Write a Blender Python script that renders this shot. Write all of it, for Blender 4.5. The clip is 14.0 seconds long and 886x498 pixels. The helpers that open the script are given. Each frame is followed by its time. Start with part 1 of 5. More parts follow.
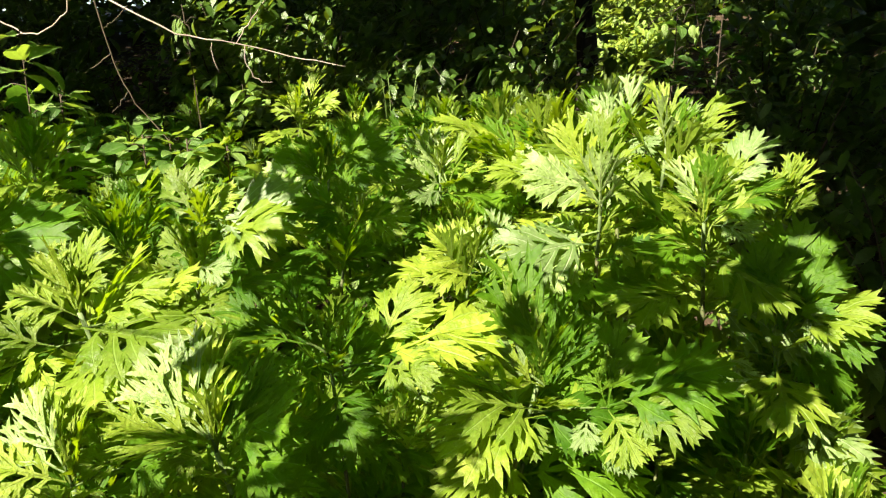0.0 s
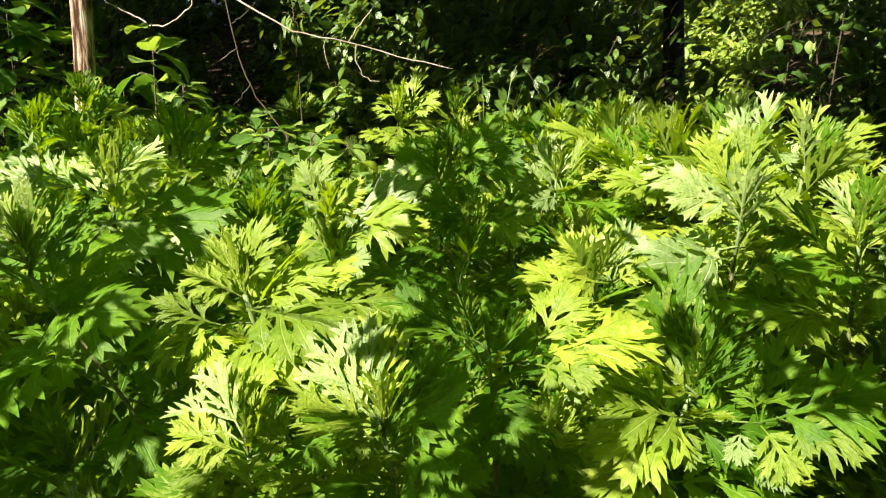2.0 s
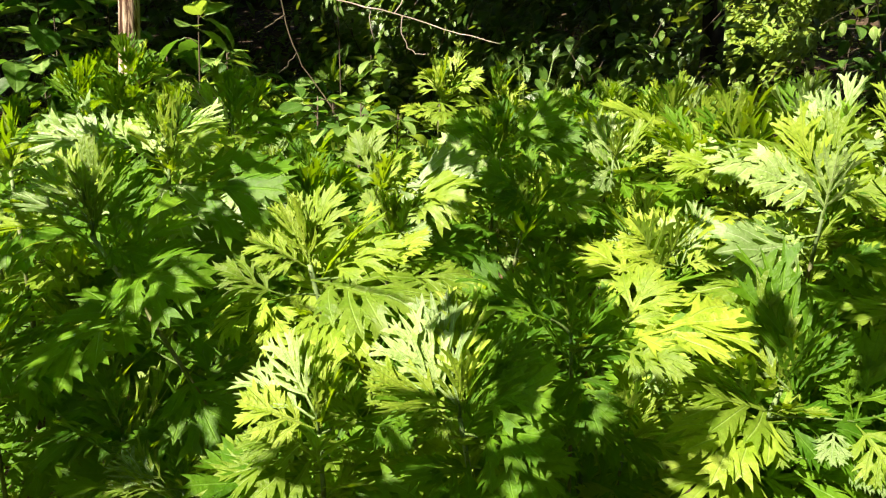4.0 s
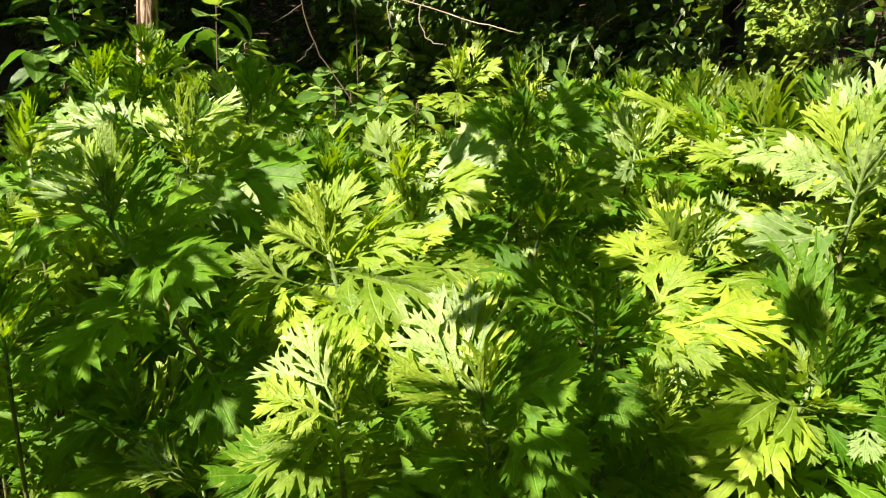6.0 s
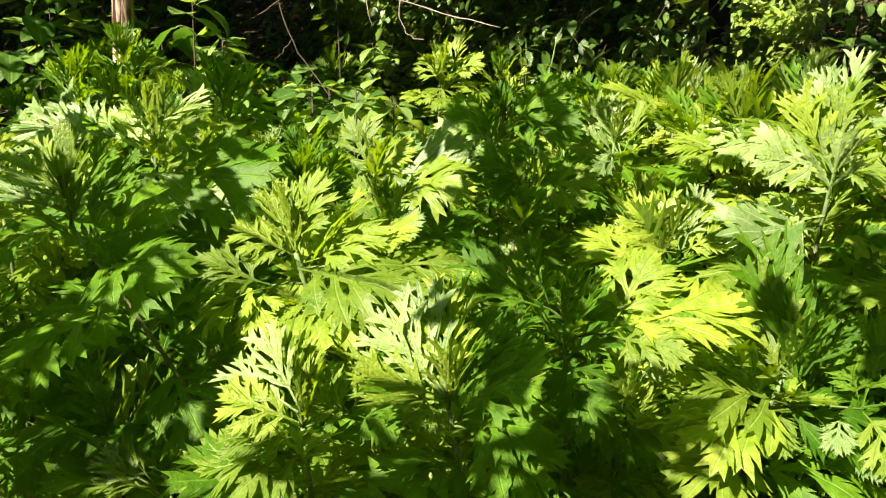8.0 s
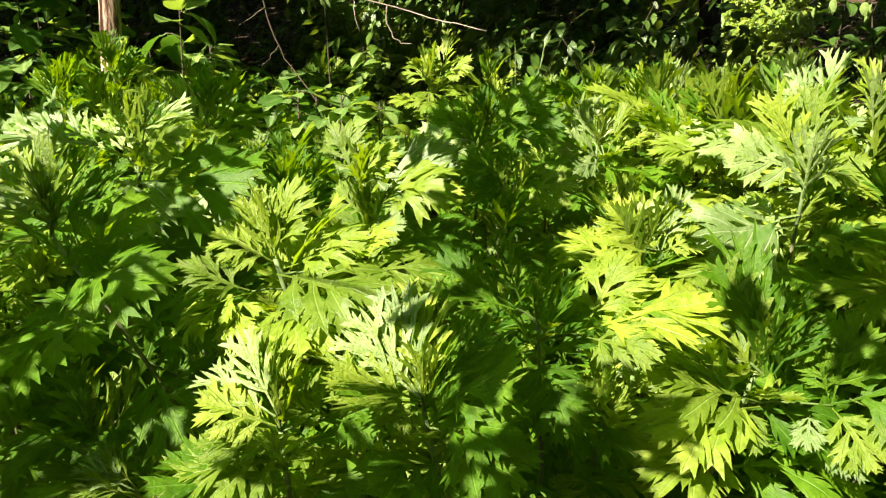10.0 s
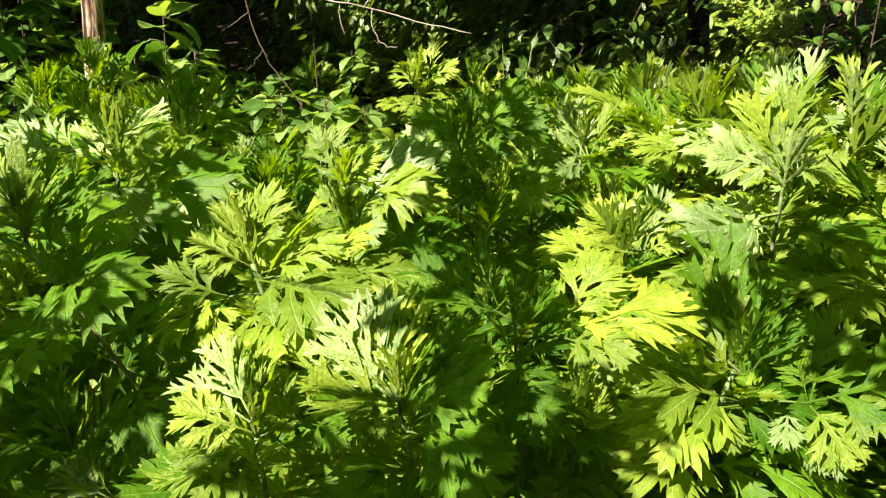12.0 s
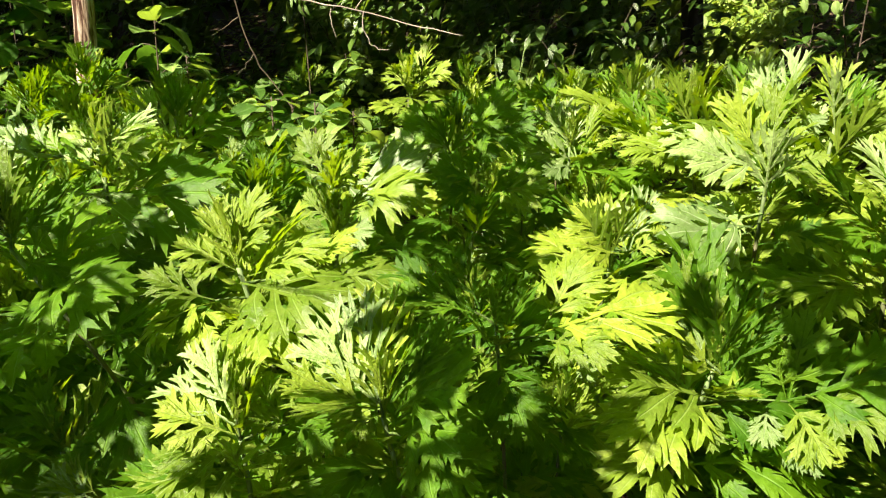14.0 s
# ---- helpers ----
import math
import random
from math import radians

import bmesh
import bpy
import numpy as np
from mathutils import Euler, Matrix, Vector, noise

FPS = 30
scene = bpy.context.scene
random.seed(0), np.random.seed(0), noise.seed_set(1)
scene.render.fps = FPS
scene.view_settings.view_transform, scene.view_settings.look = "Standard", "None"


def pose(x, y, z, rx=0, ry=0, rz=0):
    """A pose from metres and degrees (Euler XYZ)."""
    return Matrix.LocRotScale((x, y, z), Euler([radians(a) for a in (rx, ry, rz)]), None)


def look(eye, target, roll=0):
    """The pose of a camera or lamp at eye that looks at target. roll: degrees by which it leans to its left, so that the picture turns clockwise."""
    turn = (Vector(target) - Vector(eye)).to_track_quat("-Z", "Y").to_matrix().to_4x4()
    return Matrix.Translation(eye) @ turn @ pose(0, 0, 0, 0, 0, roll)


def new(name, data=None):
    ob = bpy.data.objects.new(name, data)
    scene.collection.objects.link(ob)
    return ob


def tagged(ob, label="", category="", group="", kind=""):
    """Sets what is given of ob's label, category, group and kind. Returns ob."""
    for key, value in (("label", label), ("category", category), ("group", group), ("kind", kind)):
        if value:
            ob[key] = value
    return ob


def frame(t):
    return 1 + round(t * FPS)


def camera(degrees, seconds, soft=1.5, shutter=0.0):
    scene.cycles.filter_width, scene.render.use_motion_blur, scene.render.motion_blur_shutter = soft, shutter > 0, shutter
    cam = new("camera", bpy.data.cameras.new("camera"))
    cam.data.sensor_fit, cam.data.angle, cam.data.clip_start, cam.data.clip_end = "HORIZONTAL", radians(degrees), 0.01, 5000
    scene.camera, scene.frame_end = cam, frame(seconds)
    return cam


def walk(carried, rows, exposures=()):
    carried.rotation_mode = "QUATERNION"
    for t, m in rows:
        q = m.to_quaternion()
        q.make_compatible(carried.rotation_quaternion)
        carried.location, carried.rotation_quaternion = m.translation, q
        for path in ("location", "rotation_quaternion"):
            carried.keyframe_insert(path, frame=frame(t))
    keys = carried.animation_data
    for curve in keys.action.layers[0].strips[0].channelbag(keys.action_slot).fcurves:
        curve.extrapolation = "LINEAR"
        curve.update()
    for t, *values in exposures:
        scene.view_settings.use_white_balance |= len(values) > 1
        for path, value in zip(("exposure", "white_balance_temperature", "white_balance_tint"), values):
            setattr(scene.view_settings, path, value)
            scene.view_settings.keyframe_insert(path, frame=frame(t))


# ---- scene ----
cam = camera(61.4, 14.0, soft=1.2)
PATH = [
    (0, (0.063, -0.013, 1.307), (-0.059, 1.916, 0.796), -2.2),
    (0.5, (0.055, -0.023, 1.311), (-0.086, 1.905, 0.798), -2.2),
    (1, (0.022, -0.042, 1.317), (-0.182, 1.883, 0.813), -1.6),
    (1.5, (-0.02, -0.046, 1.317), (-0.263, 1.875, 0.817), -0.6),
    (2, (-0.047, -0.049, 1.315), (-0.331, 1.865, 0.813), -0.0),
    (2.5, (-0.061, -0.048, 1.313), (-0.357, 1.864, 0.805), 0.4),
    (3, (-0.079, -0.042, 1.308), (-0.384, 1.866, 0.79), 0.9),
    (3.5, (-0.1, -0.033, 1.303), (-0.417, 1.868, 0.77), 1.5),
    (4, (-0.118, -0.023, 1.297), (-0.45, 1.87, 0.744), 1.8),
    (6.5, (-0.127, -0.009, 1.289), (-0.5, 1.87, 0.714), 1.6),
    (7, (-0.116, -0.005, 1.289), (-0.478, 1.876, 0.712), 1.3),
    (7.5, (-0.109, 0.004, 1.287), (-0.463, 1.885, 0.708), 1.1),
    (8, (-0.102, 0.008, 1.286), (-0.453, 1.889, 0.704), 0.9),
    (10.5, (-0.071, 0.002, 1.292), (-0.41, 1.888, 0.72), -0.0),
    (11, (-0.065, 0.002, 1.291), (-0.399, 1.891, 0.725), -0.2),
    (11.5, (-0.063, 0.004, 1.291), (-0.393, 1.894, 0.726), -0.2),
    (12, (-0.059, 0.009, 1.289), (-0.388, 1.898, 0.722), -0.4),
    (12.5, (-0.058, 0.013, 1.288), (-0.386, 1.901, 0.718), -0.4),
    (13, (-0.05, 0.013, 1.289), (-0.38, 1.901, 0.718), -0.7),
    (13.5, (-0.045, 0.007, 1.291), (-0.371, 1.897, 0.723), -0.8),
    (14, (-0.041, 0.005, 1.293), (-0.365, 1.896, 0.728), -0.8),
]
walk(cam, [(t, look(eye, target, roll)) for t, eye, target, roll in PATH])

# ---- light ----
SUN = Vector((-0.42, -0.52, 0.74)).normalized()      # the way to the sun: behind the camera, to its left
world = bpy.data.worlds.new("sky")
scene.world = world
world.use_nodes = True
sky = world.node_tree.nodes.new("ShaderNodeTexSky")
sky.sky_type = "NISHITA"
sky.sun_disc = False
sky.sun_elevation = math.asin(SUN.z)
sky.sun_rotation = math.atan2(SUN.x, SUN.y)
world.node_tree.links.new(sky.outputs[0], world.node_tree.nodes["Background"].inputs[0])
world.node_tree.nodes["Background"].inputs[1].default_value = 0.098
sun = new("sun", bpy.data.lights.new("sun", "SUN"))
sun.data.energy, sun.data.angle, sun.data.color = 5.0, radians(0.45), (1.0, 0.86, 0.69)
sun.matrix_world = look((0, 0, 20), Vector((0, 0, 20)) - SUN)
scene.view_settings.exposure = 2.08


# ---- materials ----
def nodes_of(name):
    m = bpy.data.materials.new(name)
    m.use_nodes = True
    nt = m.node_tree
    nt.nodes.clear()
    out = nt.nodes.new("ShaderNodeOutputMaterial")
    return m, nt, out


def ramp(nt, source, stops):
    r = nt.nodes.new("ShaderNodeValToRGB")
    while len(r.color_ramp.elements) < len(stops):
        r.color_ramp.elements.new(0.5)
    for e, (p, c) in zip(r.color_ramp.elements, stops):
        e.position, e.color = p, (*c, 1)
    nt.links.new(source, r.inputs[0])
    return r.outputs[0]


def noise_tex(nt, scale, detail=4, rough=0.6, coords="Object"):
    tc = nt.nodes.new("ShaderNodeTexCoord")
    n = nt.nodes.new("ShaderNodeTexNoise")
    n.inputs["Scale"].default_value, n.inputs["Detail"].default_value, n.inputs["Roughness"].default_value = scale, detail, rough
    nt.links.new(tc.outputs[coords], n.inputs["Vector"])
    return n.outputs[0]


def mixed(nt, fac, a, b, mode="MIX"):
    m = nt.nodes.new("ShaderNodeMix")
    m.data_type, m.blend_type = "RGBA", mode
    for value, socket in ((fac, m.inputs[0]), (a, m.inputs[6]), (b, m.inputs[7])):
        if isinstance(value, (int, float)):
            socket.default_value = value
        elif isinstance(value, tuple):
            socket.default_value = (*value, 1)
        else:
            nt.links.new(value, socket)
    return m.outputs[2]


def leaf_material(name, dark, light, glow, rib, through_part=0.4, rough=0.5, veins="rib", island=False, sheen=0.42):
    """A leaf: two greens mottled at two scales, pale ribs, light that passes through."""
    m, nt, out = nodes_of(name)
    if island:
        rnd = nt.nodes.new("ShaderNodeNewGeometry").outputs["Random Per Island"]
    else:
        rnd = nt.nodes.new("ShaderNodeObjectInfo").outputs["Random"]
    fine = noise_tex(nt, 4.0 if not island else 30.0, 3)
    base = mixed(nt, ramp(nt, fine, [(0.3, (0, 0, 0)), (0.7, (1, 1, 1))]), dark, light)
    hsv = nt.nodes.new("ShaderNodeHueSaturation")
    mr = nt.nodes.new("ShaderNodeMapRange")
    mr.inputs["To Min"].default_value, mr.inputs["To Max"].default_value = 0.62, 1.32
    nt.links.new(rnd, mr.inputs["Value"])
    nt.links.new(mr.outputs[0], hsv.inputs["Value"])
    mr2 = nt.nodes.new("ShaderNodeMapRange")
    mr2.inputs["To Min"].default_value, mr2.inputs["To Max"].default_value = 0.504, 0.478
    nt.links.new(rnd, mr2.inputs["Value"])
    nt.links.new(mr2.outputs[0], hsv.inputs["Hue"])
    nt.links.new(base, hsv.inputs["Color"])
    col = hsv.outputs[0]
    speck = ramp(nt, noise_tex(nt, 26.0 if not island else 150.0, 4, 0.7), [(0.34, (0.66, 0.68, 0.62)), (0.64, (1, 1, 1))])
    col = mixed(nt, 1.0, col, speck, "MULTIPLY")
    gl = mixed(nt, fine, glow, tuple(c * 0.75 for c in glow))
    if veins == "rib":
        at = nt.nodes.new("ShaderNodeAttribute")
        at.attribute_name = "rib"
        line = ramp(nt, at.outputs["Fac"], [(0.80, (0, 0, 0)), (0.97, (0.45, 0.45, 0.45))])
    if veins:
        col = mixed(nt, line, col, rib)
        gl = mixed(nt, line, gl, tuple(c * 0.6 for c in glow))
    p = nt.nodes.new("ShaderNodeBsdfPrincipled")
    nt.links.new(col, p.inputs["Base Color"])
    p.inputs["Roughness"].default_value = rough
    p.inputs["Specular IOR Level"].default_value = sheen
    b = nt.nodes.new("ShaderNodeBump")
    b.inputs["Strength"].default_value, b.inputs["Distance"].default_value = 1.0, 0.0038
    height = noise_tex(nt, 22.0 if not island else 90.0, 3)
    if veins:
        height = mixed(nt, 0.4, height, mixed(nt, 1.0, (1, 1, 1), line, "SUBTRACT"))
    nt.links.new(height, b.inputs["Height"])
    nt.links.new(b.outputs[0], p.inputs["Normal"])
    tr = nt.nodes.new("ShaderNodeBsdfTranslucent")
    nt.links.new(gl, tr.inputs[0])
    mx = nt.nodes.new("ShaderNodeMixShader")
    mx.inputs[0].default_value = through_part
    nt.links.new(p.outputs[0], mx.inputs[1])
    nt.links.new(tr.outputs[0], mx.inputs[2])
    nt.links.new(mx.outputs[0], out.inputs[0])
    return m


def rough_material(name, stops, scale, big=1.5, rough=0.85, bump=0.4, stretch=(1, 1, 1), depth=0.01, coords="Object"):
    """Bark, wood, soil: a ramp of colours over stretched noise, stained at a larger scale."""
    m, nt, out = nodes_of(name)
    tc = nt.nodes.new("ShaderNodeTexCoord")
    mp = nt.nodes.new("ShaderNodeMapping")
    mp.inputs["Scale"].default_value = stretch
    nt.links.new(tc.outputs[coords], mp.inputs[0])
    n = nt.nodes.new("ShaderNodeTexNoise")
    n.inputs["Scale"].default_value, n.inputs["Detail"].default_value, n.inputs["Roughness"].default_value = scale, 8, 0.65
    nt.links.new(mp.outputs[0], n.inputs["Vector"])
    col = ramp(nt, n.outputs[0], stops)
    stain = ramp(nt, noise_tex(nt, big, 3), [(0.35, (0.55, 0.55, 0.55)), (0.65, (1, 1, 1))])
    col = mixed(nt, 1.0, col, stain, "MULTIPLY")
    p = nt.nodes.new("ShaderNodeBsdfPrincipled")
    nt.links.new(col, p.inputs["Base Color"])
    p.inputs["Roughness"].default_value = rough
    p.inputs["Specular IOR Level"].default_value = 0.25
    b = nt.nodes.new("ShaderNodeBump")
    b.inputs["Strength"].default_value, b.inputs["Distance"].default_value = bump, depth
    nt.links.new(n.outputs[0], b.inputs["Height"])
    nt.links.new(b.outputs[0], p.inputs["Normal"])
    nt.links.new(p.outputs[0], out.inputs[0])
    return m


# besides leaf age and undersides, these colours carry shade, sun and white glare
GREEN_LOOK = ((0.034, 0.122, 0.004), (0.097, 0.215, 0.012), (0.35, 0.58, 0.004), (0.18, 0.34, 0.05), 0.34, 0.48, 0.18)
YOUNG_SUNLIT_LOOK = ((0.115, 0.215, 0.011), (0.245, 0.350, 0.045), (0.44, 0.64, 0.008), (0.30, 0.44, 0.11), 0.36, 0.42, 0.30)
DOWNY_SUNLIT_LOOK = ((0.150, 0.275, 0.055), (0.300, 0.415, 0.170), (0.38, 0.56, 0.06), (0.46, 0.55, 0.32), 0.28, 0.42, 0.40)
GREEN, YOUNG_SUNLIT, DOWNY_SUNLIT = (leaf_material(n, *k[:6], "rib", sheen=k[6]) for n, k in (("mugwort_green_shaded", GREEN_LOOK), ("mugwort_young_sunlit", YOUNG_SUNLIT_LOOK), ("mugwort_underside_sunlit", DOWNY_SUNLIT_LOOK)))
OVAL = leaf_material("oval_leaf", (0.036, 0.105, 0.014), (0.075, 0.175, 0.028), (0.16, 0.36, 0.02), (0.13, 0.22, 0.07), 0.3, 0.42, "rib", sheen=0.35)
OVAL_PALE = leaf_material("pale_oval_leaf", (0.13, 0.26, 0.05), (0.22, 0.36, 0.09), (0.42, 0.60, 0.05), (0.34, 0.44, 0.18), 0.35, 0.4, "rib", sheen=0.5)
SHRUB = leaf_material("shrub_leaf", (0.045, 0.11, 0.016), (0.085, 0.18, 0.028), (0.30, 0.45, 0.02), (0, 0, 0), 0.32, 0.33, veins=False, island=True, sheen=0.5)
# paler than SHRUB: sunlight on seedlings and far shrubs is put into the colour
SUNLIT_COVER = leaf_material("sunlit_cover_leaf", (0.15, 0.27, 0.04), (0.27, 0.41, 0.07), (0.48, 0.62, 0.05), (0, 0, 0), 0.35, 0.5, veins=False, island=True)
CROWN = leaf_material("crown_leaf", (0.04, 0.09, 0.015), (0.07, 0.14, 0.02), (0.08, 0.13, 0.01), (0, 0, 0), 0.15, 0.5, veins=False, island=True)
# for the unseen shading leaves: very translucent, to tint the shade green
BOUGH = leaf_material("bough_leaf", (0.03, 0.12, 0.012), (0.06, 0.19, 0.025), (0.34, 0.74, 0.02), (0, 0, 0), 0.68, 0.5, veins=False, island=True)
GRASS = leaf_material("grass_blade", (0.10, 0.19, 0.04), (0.17, 0.27, 0.07), (0.3, 0.45, 0.05), (0, 0, 0), 0.3, 0.5, veins=False, island=True)
DEAD = leaf_material("dead_leaf", (0.075, 0.045, 0.025), (0.19, 0.125, 0.07), (0.25, 0.13, 0.04), (0, 0, 0), 0.12, 0.7, veins=False, island=True)
STEM = rough_material("mugwort_stem", [(0.3, (0.07, 0.10, 0.03)), (0.5, (0.13, 0.16, 0.06)), (0.72, (0.14, 0.09, 0.055))], 30, 7, 0.6, 0.5, (3, 3, 0.4), 0.002)
DOWNY_STEM = rough_material("mugwort_downy_stem", [(0.3, (0.12, 0.20, 0.06)), (0.7, (0.25, 0.33, 0.15))], 40, 7, 0.7, 0.4, (3, 3, 0.5), 0.002)
PETIOLE = rough_material("mugwort_petiole", [(0.3, (0.08, 0.14, 0.03)), (0.7, (0.17, 0.25, 0.07))], 40, 7, 0.6, 0.4, (3, 3, 0.5), 0.002)
BARK = rough_material("tree_bark", [(0.3, (0.014, 0.011, 0.008)), (0.5, (0.040, 0.031, 0.023)), (0.75, (0.075, 0.060, 0.046))], 9, 1.3, 0.9, 1.0, (3, 3, 0.35), 0.03)
PALE_BARK = rough_material("pale_bark", [(0.44, (0.06, 0.025, 0.015)), (0.50, (0.36, 0.25, 0.18)), (0.60, (0.68, 0.61, 0.53))], 15, 2.0, 0.85, 0.9, (4, 4, 0.35), 0.02)
TWIG = rough_material("dead_twig", [(0.3, (0.32, 0.24, 0.20)), (0.7, (0.60, 0.52, 0.47))], 25, 5, 0.7, 0.4, (1, 1, 1), 0.003)
DARK_TWIG = rough_material("brown_twig", [(0.3, (0.05, 0.038, 0.026)), (0.7, (0.15, 0.12, 0.085))], 25, 5, 0.8, 0.4, (1, 1, 1), 0.003)
SOIL = rough_material("forest_soil", [(0.28, (0.025, 0.017, 0.011)), (0.5, (0.075, 0.05, 0.03)), (0.75, (0.17, 0.12, 0.075))], 7, 0.5, 0.95, 0.8, (1, 1, 1), 0.03)


# ---- building helpers ----
def mesh_from(name, verts, faces, material, rib=None, smooth=True):
    me = bpy.data.meshes.new(name)
    me.from_pydata([tuple(v) for v in verts], [], [tuple(f) for f in faces])
    me.materials.append(material)
    if smooth:
        me.polygons.foreach_set("use_smooth", [True] * len(me.polygons))
    if rib is not None:
        me.attributes.new("rib", "FLOAT", "POINT").data.foreach_set("value", rib)
    me.update()
    return me


def part(name, me, parent, matrix=None, label=""):
    ob = new(name, me)
    ob.parent = parent
    if matrix is not None:
        ob.matrix_basis = matrix
    if label:
        ob["label"] = label
    return ob


def tube_geometry(points, radii, sides=8):
    """A tapered tube along points, closed at both ends."""
    pts = [Vector(p) for p in points]
    verts, faces = [], []
    for i, p in enumerate(pts):
        d = (pts[min(i + 1, len(pts) - 1)] - pts[max(i - 1, 0)]).normalized()
        a = d.cross(Vector((0.31, 0.95, 0.05))).normalized()
        b = d.cross(a)
        for k in range(sides):
            w = 2 * math.pi * k / sides
            verts.append(p + radii[i] * (math.cos(w) * a + math.sin(w) * b))
    for i in range(len(pts) - 1):
        for k in range(sides):
            k2 = (k + 1) % sides
            faces.append((i * sides + k, i * sides + k2, (i + 1) * sides + k2, (i + 1) * sides + k))
    faces.append(tuple(range(sides))[::-1])
    faces.append(tuple((len(pts) - 1) * sides + k for k in range(sides)))
    return verts, faces


def joined(pieces):
    verts, faces = [], []
    for v, f in pieces:
        n = len(verts)
        verts += v
        faces += [tuple(i + n for i in q) for q in f]
    return verts, faces


def bent(p0, p1, p2, n):
    """A curve from p0 to p2, drawn towards p1."""
    p0, p1, p2 = Vector(p0), Vector(p1), Vector(p2)
    return [(1 - s) ** 2 * p0 + 2 * s * (1 - s) * p1 + s * s * p2 for s in (i / (n - 1) for i in range(n))]


def scatter(template, places, rng, sizes, pitch=(-0.6, 0.6), yaw=None):
    """Copies of a small leaf at many places, as one set of vertices and faces."""
    tv, tf = template
    tv = np.array(tv)
    n = len(places)
    y = rng.uniform(0, 2 * math.pi, n) if yaw is None else yaw
    p, r = rng.uniform(pitch[0], pitch[1], n), rng.normal(0, 0.45, n)
    cy, sy, cp, sp, cr, sr = np.cos(y), np.sin(y), np.cos(p), np.sin(p), np.cos(r), np.sin(r)
    X = np.stack([cy * cr - sy * sp * sr, sy * cr + cy * sp * sr, -cp * sr], 1)
    Y = np.stack([-sy * cp, cy * cp, sp], 1)
    Z = np.cross(X, Y)
    v = (tv[None, :, 0:1] * X[:, None] + tv[None, :, 1:2] * Y[:, None] + tv[None, :, 2:3] * Z[:, None]) * np.asarray(sizes)[:, None, None] + np.asarray(places)[:, None]
    faces = [tuple(i + k * len(tv) for i in f) for k in range(n) for f in tf]
    return v.reshape(-1, 3), faces


# small leaves for shrubs and crowns: oval, folded along the rib and bent at the end
OVAL_SMALL = ([(0, 0, 0), (0.20, 0.28, 0.05), (0, 0.35, 0), (-0.20, 0.28, 0.05), (0.22, 0.62, 0.02), (0, 0.68, -0.03), (-0.22, 0.62, 0.02), (0, 1.05, -0.12)],
              [(0, 1, 2), (0, 2, 3), (1, 4, 5, 2), (3, 2, 5, 6), (4, 7, 5), (6, 5, 7)])
CLUMP = ([(0, -0.5, 0), (0.42, -0.2, 0.1), (0.38, 0.35, -0.05), (0, 0.55, 0.08), (-0.4, 0.28, -0.06), (-0.36, -0.25, 0.07)], [(0, 1, 2, 3), (0, 3, 4, 5)])
CURLED = ([(-0.25, -0.4, 0.06), (0.22, -0.45, 0.1), (0, -0.1, 0), (-0.32, 0.15, 0.14), (0.3, 0.2, 0.05), (0, 0.55, 0.16)], [(0, 1, 2), (0, 2, 3), (1, 4, 2), (2, 4, 5), (2, 5, 3)])


